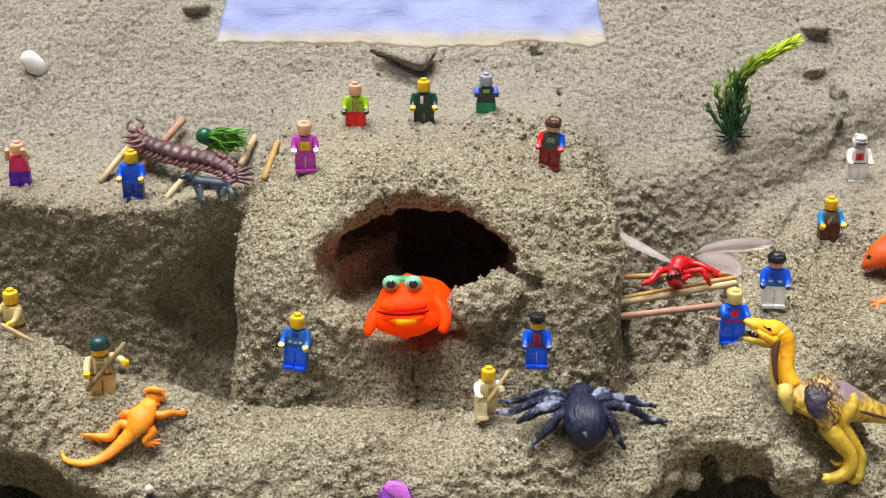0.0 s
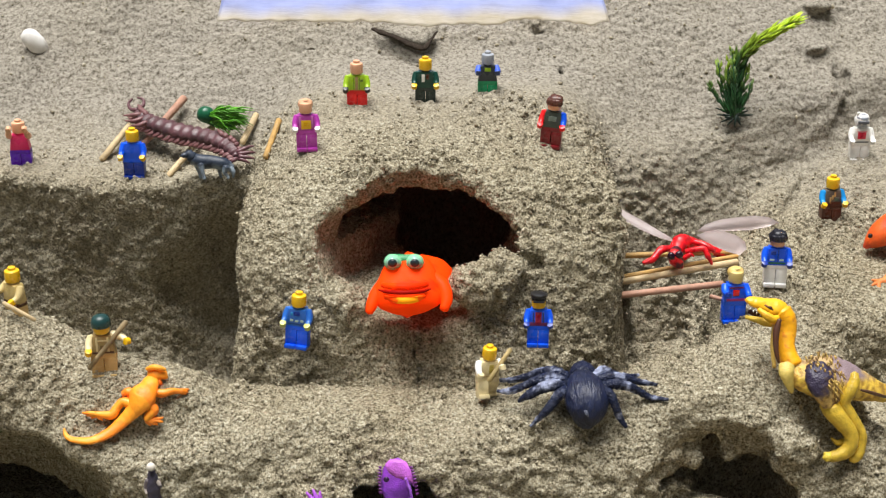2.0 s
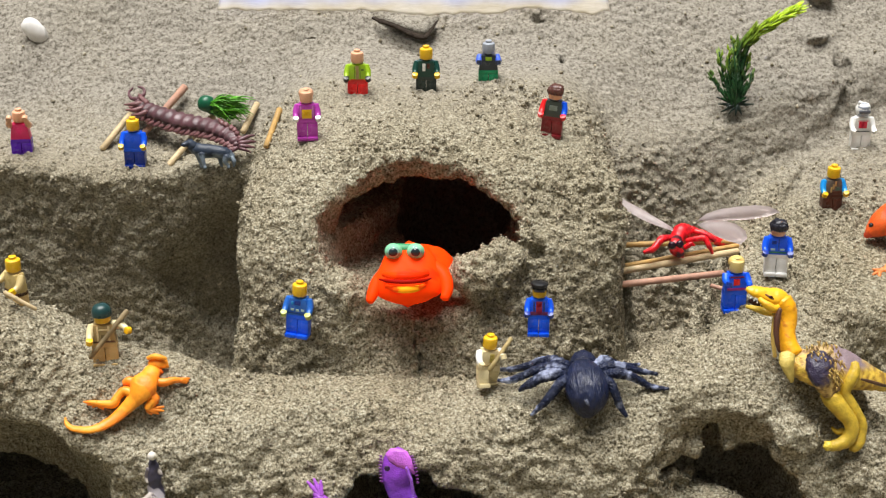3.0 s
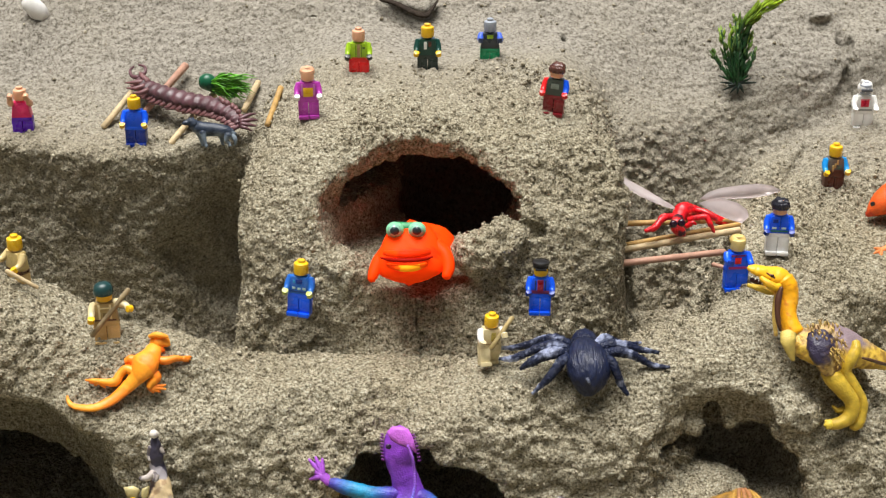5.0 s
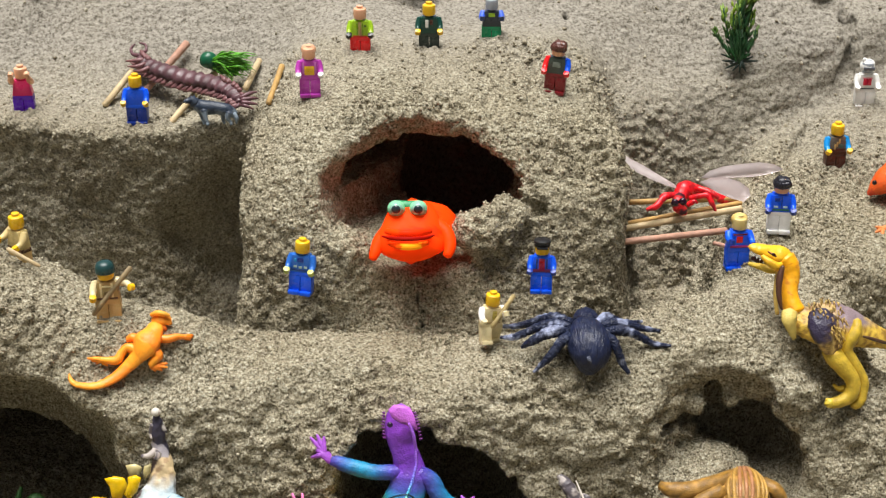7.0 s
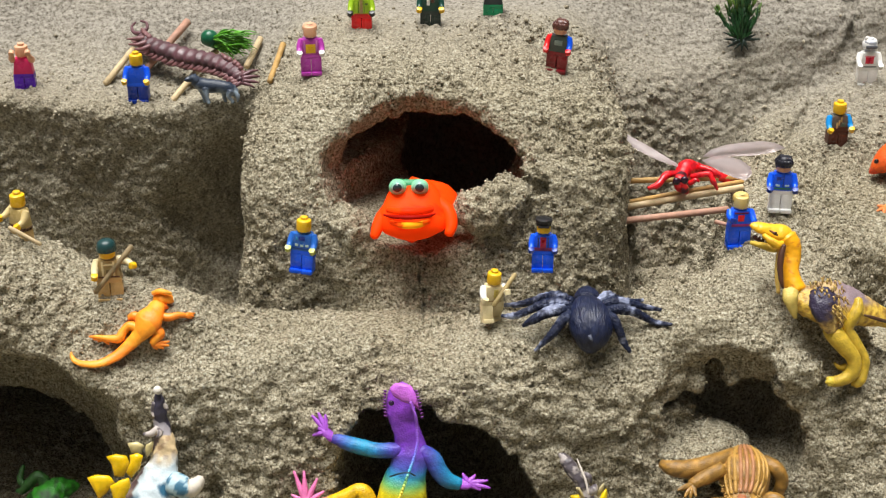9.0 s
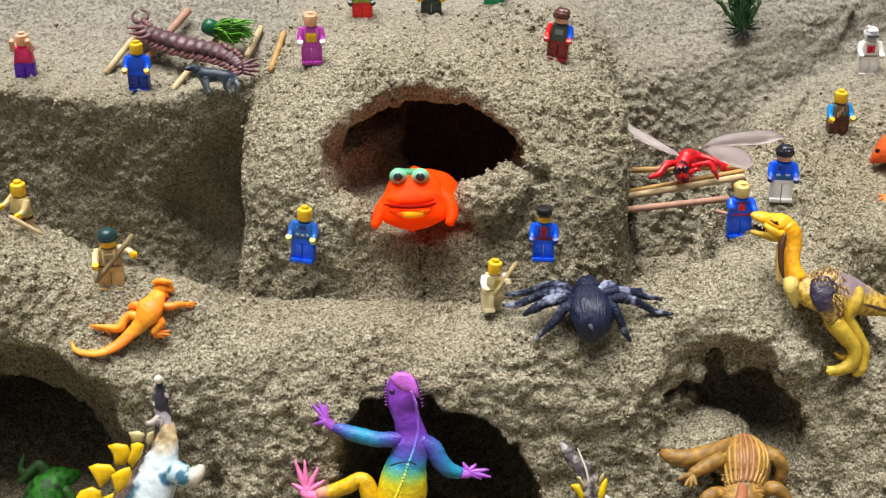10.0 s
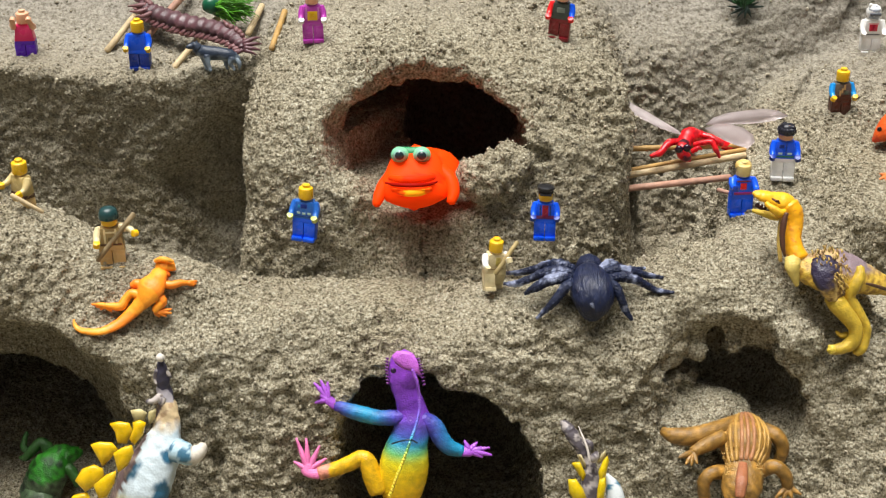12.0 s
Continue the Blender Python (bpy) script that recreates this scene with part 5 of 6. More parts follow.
# ---- yellow dinosaur ----
def dinosaur():
    dark_at = Vector((0.2152, -0.1763, 0.1670))
    back = Vector((0.2108, -0.1484, 0.1724)), Vector((0.2422, -0.1511, 0.1666))

    def grain(p):
        return noise.noise(Vector((p.x * 330, p.y * 200, p.z * 330))) + 0.5 * noise.noise(p * 900)

    def hide(p):
        f = grain(p)
        base = (0.74, 0.50, 0.07) if f > 0.1 else (0.58, 0.36, 0.045) if f > -0.25 else (0.34, 0.19, 0.03)
        top = back[0].z + (back[1].z - back[0].z) * (p.x - back[0].x) / (back[1].x - back[0].x)
        k = min(1, max(0, (p.z - top + 0.0105 + 0.003 * noise.noise(p * 150)) * 260))
        if p.x < 0.2280:
            high = (0.50, 0.34, 0.15) if f > -0.05 else (0.25, 0.15, 0.06)
        else:
            high = (0.27, 0.20, 0.22)
        return tuple(a + (b - a) * k for a, b in zip(base, high))

    def flank(p):
        n = noise.noise(p * 150) + 0.5 * noise.noise(p * 380)
        k = min(1, max(0, (math.hypot((p.x - dark_at.x) / 0.0074, (p.z - dark_at.z) / 0.0086) - 0.95 + 0.7 * n) * 1.8))
        f = grain(p)
        ruff = (0.24, 0.13, 0.04) if f > 0.15 else (0.50, 0.32, 0.09) if f > -0.2 else (0.70, 0.48, 0.14)
        return tuple(a + (b - a) * k for a, b in zip((0.028, 0.020, 0.050), ruff))

    orange = lambda p: (0.95, 0.44, 0.008) if grain(p) > -0.45 else (0.70, 0.25, 0.01)
    gold = lambda p: (0.90, 0.50, 0.015) if grain(p) > -0.5 else (0.76, 0.38, 0.01)
    shin = lambda p: tuple(c * (0.86 + 0.22 * grain(p)) for c in (0.74, 0.50, 0.045))
    sh = Shape()
    sh.tube([(0.2055, -0.1451, 0.1652, 0.0052), (0.2076, -0.1482, 0.1610, 0.0077), (0.2127, -0.1517, 0.1581, 0.0115), (0.2203, -0.1542, 0.1576, 0.0142), (0.2285, -0.1545, 0.1569, 0.0147), (0.2372, -0.1533, 0.1547, 0.0131), (0.2474, -0.1521, 0.1503, 0.0101), (0.2592, -0.1499, 0.1454, 0.0068), (0.2738, -0.1468, 0.1403, 0.0040), (0.2881, -0.1441, 0.1367, 0.0010)], hide, 40, flat=0.62, steps=12).rough(0.0007, 330).rough(0.0003, 900)
    ob = tagged(part("toy_dinosaur", sh, SCALY), "yellow toy dinosaur with dark flank climbing the sand", "toy dinosaur", "toy dinosaurs")
    neck = Shape()
    neck.tube([(0.2057, -0.1487, 0.1623, 0.0061), (0.2033, -0.1449, 0.1680, 0.0054), (0.2031, -0.1411, 0.1739, 0.0049), (0.2041, -0.1372, 0.1798, 0.0052), (0.2031, -0.1347, 0.1852, 0.0059), (0.2002, -0.1327, 0.1894, 0.0061)], orange, 20, steps=8).rough(0.0003, 420)
    part("neck", neck, RUBBER, ob, "orange-yellow neck")
    throat = Shape()
    throat.tube([(0.1966, -0.1455, 0.1904, 0.0012), (0.1949, -0.1479, 0.1852, 0.0019), (0.1942, -0.1509, 0.1789, 0.0017), (0.1947, -0.1538, 0.1726, 0.0014), (0.1961, -0.1551, 0.1674, 0.0007)], (0.085, 0.030, 0.014), 12)
    part("throat_stripe", throat, RUBBER, ob, "dark brown throat stripe")
    gullet = Shape()
    gullet.tube([(0.1949, -0.1413, 0.1852, 0.0010), (0.1942, -0.1436, 0.1778, 0.0013), (0.1940, -0.1471, 0.1704, 0.0013), (0.1947, -0.1519, 0.1624, 0.0012)], (0.62, 0.42, 0.10), 10)
    part("throat", gullet, RUBBER, ob)
    skull = Shape()
    skull.tube([(0.2028, -0.1323, 0.1879, 0.0052), (0.1984, -0.1319, 0.1911, 0.0061), (0.1933, -0.1324, 0.1924, 0.0056), (0.1877, -0.1326, 0.1945, 0.0042), (0.1827, -0.1320, 0.1958, 0.0033), (0.1795, -0.1317, 0.1964, 0.0020)], gold, 20, flat=0.7, steps=7).rough(0.0005, 500)
    h = part("head", skull, RUBBER, ob, "orange-yellow head with an open mouth")
    cheek = Shape()
    cheek.tube([(0.1857, -0.1385, 0.1935, 0.0014), (0.1894, -0.1418, 0.1912, 0.0023), (0.1934, -0.1428, 0.1891, 0.0026), (0.1968, -0.1414, 0.1897, 0.0016)], gold, 12).rough(0.0003, 600)
    part("cheek", cheek, RUBBER, h)
    jaw = Shape()
    jaw.tube([(0.1982, -0.1359, 0.1851, 0.0028), (0.1923, -0.1373, 0.1843, 0.0026), (0.1857, -0.1366, 0.1858, 0.0020), (0.1792, -0.1359, 0.1873, 0.0012)], shin, 12)
    part("jaw", jaw, SCALY, h)
    mouth = Shape()
    mouth.tube([(0.1934, -0.1337, 0.1849, 0.0016), (0.1875, -0.1328, 0.1868, 0.0019), (0.1816, -0.1317, 0.1892, 0.0014)], (0.05, 0.010, 0.010), 10)
    part("mouth", mouth, SCALY, h, "dark red mouth")
    for a in [(0.1810, -0.1369, 0.1935), (0.1828, -0.1379, 0.1924), (0.1847, -0.1384, 0.1914), (0.1868, -0.1390, 0.1901)]:
        tooth = Shape()
        tooth.tube([(*a, 0.0005), (a[0] - 0.0002, a[1], a[2] - 0.0010, 0.0001)], WHITE, 6, steps=2)
        part("tooth", tooth, EYE_GLOSS, h)
    socket = Shape()
    socket.tube([(0.1875, -0.1442, 0.1991, 0.0005), (0.1899, -0.1463, 0.1983, 0.0008), (0.1919, -0.1463, 0.1970, 0.0006)], (0.20, 0.06, 0.008), 8)
    part("eye_socket", socket, RUBBER, h, "dark brown eye groove")
    eye = Shape()
    eye.blob(Matrix.Translation((0.1900, -0.1476, 0.1989)), (0.0012, 0.0008, 0.0010), (0.04, 0.01, 0.005))
    part("eye", eye, EYE_GLOSS, h)
    arm = Shape()
    arm.tube([(0.2000, -0.1584, 0.1675, 0.0044), (0.1993, -0.1620, 0.1645, 0.0046), (0.2002, -0.1637, 0.1609, 0.0035), (0.2016, -0.1645, 0.1567, 0.0025), (0.2028, -0.1650, 0.1534, 0.0014)], (0.66, 0.50, 0.12), 14, flat=0.7).rough(0.0003, 500)
    part("arm", arm, SCALY, ob, "pale yellow short arm")
    haunch = Shape()
    haunch.tube([(0.2166, -0.1603, 0.1682, 0.0058), (0.2173, -0.1658, 0.1659, 0.0083), (0.2187, -0.1691, 0.1612, 0.0092), (0.2213, -0.1706, 0.1555, 0.0080), (0.2241, -0.1713, 0.1493, 0.0055)], flank, 34, flat=0.55, steps=10).rough(0.0007, 330).rough(0.0004, 800)
    part("haunch", haunch, SCALY, ob, "shaggy thigh with a violet-black patch")
    leg = Shape()
    leg.tube([(0.2235, -0.1675, 0.1479, 0.0054), (0.2256, -0.1712, 0.1447, 0.0056), (0.2304, -0.1737, 0.1395, 0.0050), (0.2353, -0.1752, 0.1337, 0.0044), (0.2370, -0.1766, 0.1285, 0.0042), (0.2353, -0.1781, 0.1230, 0.0042), (0.2301, -0.1794, 0.1200, 0.0036), (0.2249, -0.1799, 0.1190, 0.0031), (0.2220, -0.1793, 0.1178, 0.0019)], shin, 18, steps=8).rough(0.00015, 420)
    near_leg = part("leg", leg, SCALY, ob)
    foot(near_leg, SCALY, (0.80, 0.60, 0.06), (0.2240, -0.1806, 0.1199), [(0.2213, -0.1798, 0.1216), (0.2205, -0.1818, 0.1196), (0.2220, -0.1826, 0.1180)], 0.0022)
    hip = Shape()
    hip.tube([(0.2387, -0.1622, 0.1640, 0.0023), (0.2380, -0.1653, 0.1598, 0.0033), (0.2353, -0.1677, 0.1546, 0.0036), (0.2330, -0.1684, 0.1484, 0.0033), (0.2353, -0.1691, 0.1422, 0.0042), (0.2396, -0.1707, 0.1364, 0.0036), (0.2436, -0.1726, 0.1299, 0.0031), (0.2434, -0.1746, 0.1233, 0.0031), (0.2413, -0.1769, 0.1183, 0.0034), (0.2379, -0.1779, 0.1162, 0.0029)], shin, 16, steps=8).rough(0.00015, 420)
    part("leg", hip, SCALY, ob)
    spur = Shape()
    spur.tube([(0.2335, -0.1736, 0.1254, 0.0021), (0.2300, -0.1730, 0.1244, 0.0017), (0.2270, -0.1710, 0.1263, 0.0008)], (0.70, 0.46, 0.03), 9)
    part("claw", spur, SCALY, ob)
    rng = random.Random(8)
    ruff = [Vector(q) for q in [(0.2092, -0.1601, 0.1733), (0.2184, -0.1586, 0.1766), (0.2276, -0.1599, 0.1738), (0.2316, -0.1653, 0.1669), (0.2297, -0.1709, 0.1596), (0.2265, -0.1738, 0.1534)]]
    for k in range(110):
        t = rng.random() * (len(ruff) - 1)
        i = int(t)
        a = ruff[i].lerp(ruff[i + 1], t - i).lerp(dark_at, rng.random() ** 1.6 * 0.6) + Vector((0, 0.0006, 0))
        tuft = Shape()
        d = Vector((rng.uniform(-0.0005, 0.0020), -0.0006, rng.uniform(-0.0030, -0.0014)))
        tuft.tube([(*a, 0.0004), (*(a + d * 0.5), 0.0005), (*(a + d), 0.0002)], rng.choice(((0.55, 0.36, 0.10), (0.66, 0.46, 0.14), (0.30, 0.18, 0.07))), 6, steps=2)
        part("feather_tuft", tuft, SCALY, ob)
    stripe = Shape()
    stripe.tube([(0.2416, -0.1680, 0.1564, 0.0006), (0.2465, -0.1667, 0.1544, 0.0010), (0.2547, -0.1641, 0.1506, 0.0010), (0.2664, -0.1581, 0.1446, 0.0006)], (0.09, 0.04, 0.02), 8)
    part("tail_stripe", stripe, SCALY, ob, "dark brown tail stripe")


dinosaur()


# ---- plated dinosaurs ----
def plate(parent, rim, paint, thick=0.0016):
    """A back plate with a pinched, doubly pointed outline, thicker in the middle."""
    full = []
    for i, q in enumerate(rim):
        a, b = Vector(q), Vector(rim[(i + 1) % len(rim)])
        full += [a, (a + b) / 2]
    shade = lambda p: tuple(c * (0.86 + 0.3 * noise.noise(p * 240)) for c in paint)
    sh = Shape()
    sh.sheet(full, thick, shade, bulge=thick * 0.9)
    part("plate", sh, GLOSSY, parent, "yellow back plate" if paint[2] < 0.05 else "pale back plate")


def plated_dinosaur():
    tail_base, belly = 0.0750, 0.0392
    left = Vector((-0.1724, -0.1906, 0.0819)), Vector((-0.1963, -0.2055, 0.0380))

    def coat(p):
        n = noise.noise(p * 85 + Vector((3, 1, 0)))
        m = noise.noise(p * 240)
        s = (left[0].z - p.z) / (left[0].z - left[1].z)
        edge = p.x - (left[0].x + (left[1].x - left[0].x) * s)
        if p.z > 0.0870:
            return (0.045, 0.040, 0.070) if n + 0.5 * m > -0.15 else (0.34, 0.31, 0.33)
        if edge < 0.0030 + 0.001 * m:
            return (0.15, 0.10, 0.10) if m > -0.1 else (0.28, 0.20, 0.16)
        blend = min(1, max(0, (p.z - tail_base) / 0.008 + 0.5 + 0.4 * m))
        gold = min(1, max(0, (belly - p.z) / 0.010 + 0.4 + 0.8 * n))
        pale = tuple(a + (b - a) * gold for a, b in zip((0.62, 0.72, 0.76), (0.72, 0.60, 0.12)))
        blue = min(1, max(0, (n + 0.25 * m - 0.06) * 5))
        body = tuple(a + (b - a) * blue for a, b in zip(pale, (0.03, 0.13, 0.22)))
        return tuple(a + (b - a) * blend for a, b in zip(body, (0.66, 0.50, 0.28) if m > -0.2 else (0.45, 0.30, 0.16)))

    sh = Shape()
    sh.tube([(-0.1675, -0.1787, 0.1108, 0.0018), (-0.1671, -0.1805, 0.1060, 0.0028), (-0.1670, -0.1814, 0.0991, 0.0038), (-0.1668, -0.1816, 0.0917, 0.0043), (-0.1651, -0.1857, 0.0854, 0.0053), (-0.1644, -0.1897, 0.0790, 0.0069), (-0.1647, -0.1938, 0.0727, 0.0084), (-0.1670, -0.1984, 0.0652, 0.0112), (-0.1708, -0.2021, 0.0572, 0.0142), (-0.1751, -0.2050, 0.0485, 0.0162), (-0.1796, -0.2072, 0.0393, 0.0176), (-0.1853, -0.2088, 0.0264, 0.0166), (-0.1897, -0.2166, 0.0168, 0.0129)], coat, 40, flat=0.7, steps=12).rough(0.0007, 260)
    ob = tagged(part("toy_dinosaur", sh, RUBBER), "pale blue plated toy dinosaur, tail up, yellow plates", "toy dinosaur", "toy dinosaurs")
    leg = Shape()
    leg.tube([(-0.1584, -0.2058, 0.0659, 0.0070), (-0.1530, -0.2082, 0.0654, 0.0068), (-0.1480, -0.2088, 0.0642, 0.0058), (-0.1441, -0.2069, 0.0658, 0.0045), (-0.1415, -0.2046, 0.0684, 0.0028)], lambda p: (0.68, 0.62, 0.52) if p.x > -0.1481 + 0.002 * noise.noise(p * 200) else ((0.05, 0.16, 0.25) if noise.noise(p * 170) > 0.05 else (0.42, 0.58, 0.64)), 18, steps=8).rough(0.0004, 300)
    part("leg", leg, RUBBER, ob, "pale blue hind leg with a cream foot")
    tip = Shape()
    tip.blob(Matrix.Translation((-0.1671, -0.1813, 0.1136)), (0.0026, 0.0024, 0.0026), (0.75, 0.70, 0.62), 0.1)
    part("tail_tip", tip, RUBBER, ob, "worn white tail tip")
    for knots in ([(-0.1675, -0.1883, 0.0916, 0.0025), (-0.1711, -0.1903, 0.0896, 0.0020), (-0.1758, -0.1905, 0.0892, 0.0011)], [(-0.1653, -0.1930, 0.0932, 0.0020), (-0.1655, -0.1949, 0.0915, 0.0016), (-0.1672, -0.1952, 0.0908, 0.0009)], [(-0.1695, -0.1807, 0.1046, 0.0018), (-0.1710, -0.1812, 0.0997, 0.0015), (-0.1706, -0.1836, 0.0968, 0.0008)], [(-0.1650, -0.1802, 0.1043, 0.0015), (-0.1632, -0.1812, 0.1020, 0.0013), (-0.1620, -0.1820, 0.1004, 0.0006)]):
        spike = Shape()
        spike.tube(knots, lambda p: (0.50, 0.44, 0.40) if noise.noise(p * 300) > -0.1 else (0.12, 0.10, 0.11), 9)
        part("tail_spike", spike, RUBBER, ob, "pale grey tail spike")
    gold, pale = (0.86, 0.54, 0.004), (0.66, 0.56, 0.26)
    for rim, paint in (([(-0.1868, -0.1861, 0.0796), (-0.1810, -0.1857, 0.0805), (-0.1770, -0.1867, 0.0785), (-0.1791, -0.1886, 0.0744), (-0.1846, -0.1886, 0.0743)], pale), ([(-0.1745, -0.1923, 0.0830), (-0.1701, -0.1915, 0.0847), (-0.1709, -0.1937, 0.0799), (-0.1742, -0.1952, 0.0767), (-0.1750, -0.1937, 0.0799)], pale),
                       ([(-0.1988, -0.1911, 0.0736), (-0.1933, -0.1905, 0.0750), (-0.1870, -0.1909, 0.0741), (-0.1851, -0.1927, 0.0704), (-0.1889, -0.1959, 0.0635), (-0.1943, -0.1959, 0.0635), (-0.1956, -0.1932, 0.0692)], gold), ([(-0.1829, -0.1991, 0.0801), (-0.1785, -0.1986, 0.0813), (-0.1753, -0.1992, 0.0800), (-0.1772, -0.2021, 0.0739), (-0.1823, -0.2045, 0.0686), (-0.1850, -0.2033, 0.0711), (-0.1828, -0.2010, 0.0762)], gold),
                       ([(-0.2096, -0.1981, 0.0635), (-0.2043, -0.1973, 0.0652), (-0.1967, -0.1975, 0.0646), (-0.1935, -0.1991, 0.0612), (-0.1979, -0.2013, 0.0566), (-0.2028, -0.2033, 0.0522), (-0.2056, -0.2011, 0.0570)], gold), ([(-0.1936, -0.2101, 0.0660), (-0.1876, -0.2086, 0.0694), (-0.1826, -0.2080, 0.0705), (-0.1816, -0.2097, 0.0669), (-0.1851, -0.2128, 0.0603), (-0.1908, -0.2146, 0.0564), (-0.1921, -0.2124, 0.0612)], gold),
                       ([(-0.2189, -0.2071, 0.0442), (-0.2144, -0.2041, 0.0506), (-0.2075, -0.2030, 0.0529), (-0.2023, -0.2041, 0.0506), (-0.2018, -0.2056, 0.0474), (-0.2056, -0.2078, 0.0426), (-0.2132, -0.2097, 0.0386)], gold), ([(-0.2047, -0.2197, 0.0502), (-0.1972, -0.2171, 0.0559), (-0.1916, -0.2161, 0.0579), (-0.1924, -0.2188, 0.0522), (-0.1969, -0.2222, 0.0448), (-0.2017, -0.2229, 0.0434)], gold),
                       ([(-0.2277, -0.2125, 0.0277), (-0.2200, -0.2090, 0.0352), (-0.2124, -0.2083, 0.0367), (-0.2096, -0.2104, 0.0323), (-0.2137, -0.2142, 0.0243), (-0.2226, -0.2158, 0.0208)], gold)):
        plate(ob, rim, paint)


plated_dinosaur()


def small_plated_dinosaur():
    coat = lambda p: (0.09, 0.075, 0.085) if noise.noise(p * 160) + 0.5 * noise.noise(p * 500) > -0.05 else (0.36, 0.32, 0.30)
    flank = lambda p: (0.06, 0.20, 0.30) if noise.noise(p * 130) > 0.22 else (0.66, 0.70, 0.70)
    sh = Shape()
    sh.tube([(0.0676, -0.1918, 0.0767, 0.0015), (0.0701, -0.1940, 0.0745, 0.0033), (0.0733, -0.1969, 0.0708, 0.0039), (0.0770, -0.2000, 0.0664, 0.0037), (0.0808, -0.2034, 0.0616, 0.0035), (0.0832, -0.2070, 0.0562, 0.0039), (0.0840, -0.2110, 0.0499, 0.0048), (0.0842, -0.2152, 0.0410, 0.0057), (0.0843, -0.2188, 0.0303, 0.0066)], coat, 22, steps=8).rough(0.0008, 380)
    ob = tagged(part("toy_dinosaur", sh, RUBBER), "small dark plated toy dinosaur with yellow plates, tail up", "toy dinosaur", "toy dinosaurs")
    vein = Shape()
    vein.tube([(0.0766, -0.1998, 0.0787, 0.0004), (0.0789, -0.2059, 0.0751, 0.0007), (0.0811, -0.2111, 0.0710, 0.0008), (0.0824, -0.2160, 0.0653, 0.0006)], (0.52, 0.46, 0.40), 8)
    part("tail_ridge", vein, RUBBER, ob, "pale ridge along the tail")
    side = Shape()
    side.tube([(0.0936, -0.2084, 0.0508, 0.0013), (0.0960, -0.2111, 0.0473, 0.0033), (0.0981, -0.2143, 0.0429, 0.0048), (0.0992, -0.2185, 0.0328, 0.0066)], flank, 16).rough(0.0004, 300)
    part("flank", side, RUBBER, ob, "pale blue flank")
    for knots in ([(0.0804, -0.2035, 0.0708, 0.0017), (0.0831, -0.2058, 0.0705, 0.0020), (0.0842, -0.2072, 0.0676, 0.0011)], [(0.0836, -0.2130, 0.0645, 0.0024), (0.0857, -0.2130, 0.0669, 0.0026), (0.0868, -0.2112, 0.0685, 0.0013)]):
        spike = Shape()
        spike.tube(knots, coat, 9)
        part("tail_spike", spike, RUBBER, ob)
    gold, pale = (0.84, 0.60, 0.006), (0.60, 0.50, 0.26)
    for rim, paint in (([(0.0728, -0.2090, 0.0590), (0.0775, -0.2087, 0.0596), (0.0794, -0.2104, 0.0560), (0.0812, -0.2120, 0.0525), (0.0794, -0.2134, 0.0495), (0.0772, -0.2118, 0.0529)], gold), ([(0.0704, -0.2164, 0.0525), (0.0747, -0.2162, 0.0529), (0.0789, -0.2186, 0.0478), (0.0810, -0.2210, 0.0427), (0.0751, -0.2219, 0.0407), (0.0710, -0.2196, 0.0457)], gold),
                       ([(0.0927, -0.2122, 0.0663), (0.0938, -0.2135, 0.0636), (0.0918, -0.2171, 0.0557), (0.0886, -0.2186, 0.0526), (0.0877, -0.2160, 0.0581), (0.0901, -0.2135, 0.0636)], gold), ([(0.0914, -0.2199, 0.0569), (0.0919, -0.2219, 0.0526), (0.0904, -0.2251, 0.0458), (0.0865, -0.2260, 0.0439), (0.0868, -0.2228, 0.0507), (0.0878, -0.2205, 0.0556)], gold),
                       ([(0.0760, -0.2061, 0.0627), (0.0782, -0.2061, 0.0629), (0.0817, -0.2090, 0.0566), (0.0806, -0.2096, 0.0554), (0.0783, -0.2077, 0.0594)], pale), ([(0.0917, -0.2099, 0.0688), (0.0919, -0.2113, 0.0659), (0.0887, -0.2132, 0.0618), (0.0872, -0.2127, 0.0630), (0.0893, -0.2110, 0.0665)], pale)):
        plate(ob, rim, paint, 0.0018)


small_plated_dinosaur()


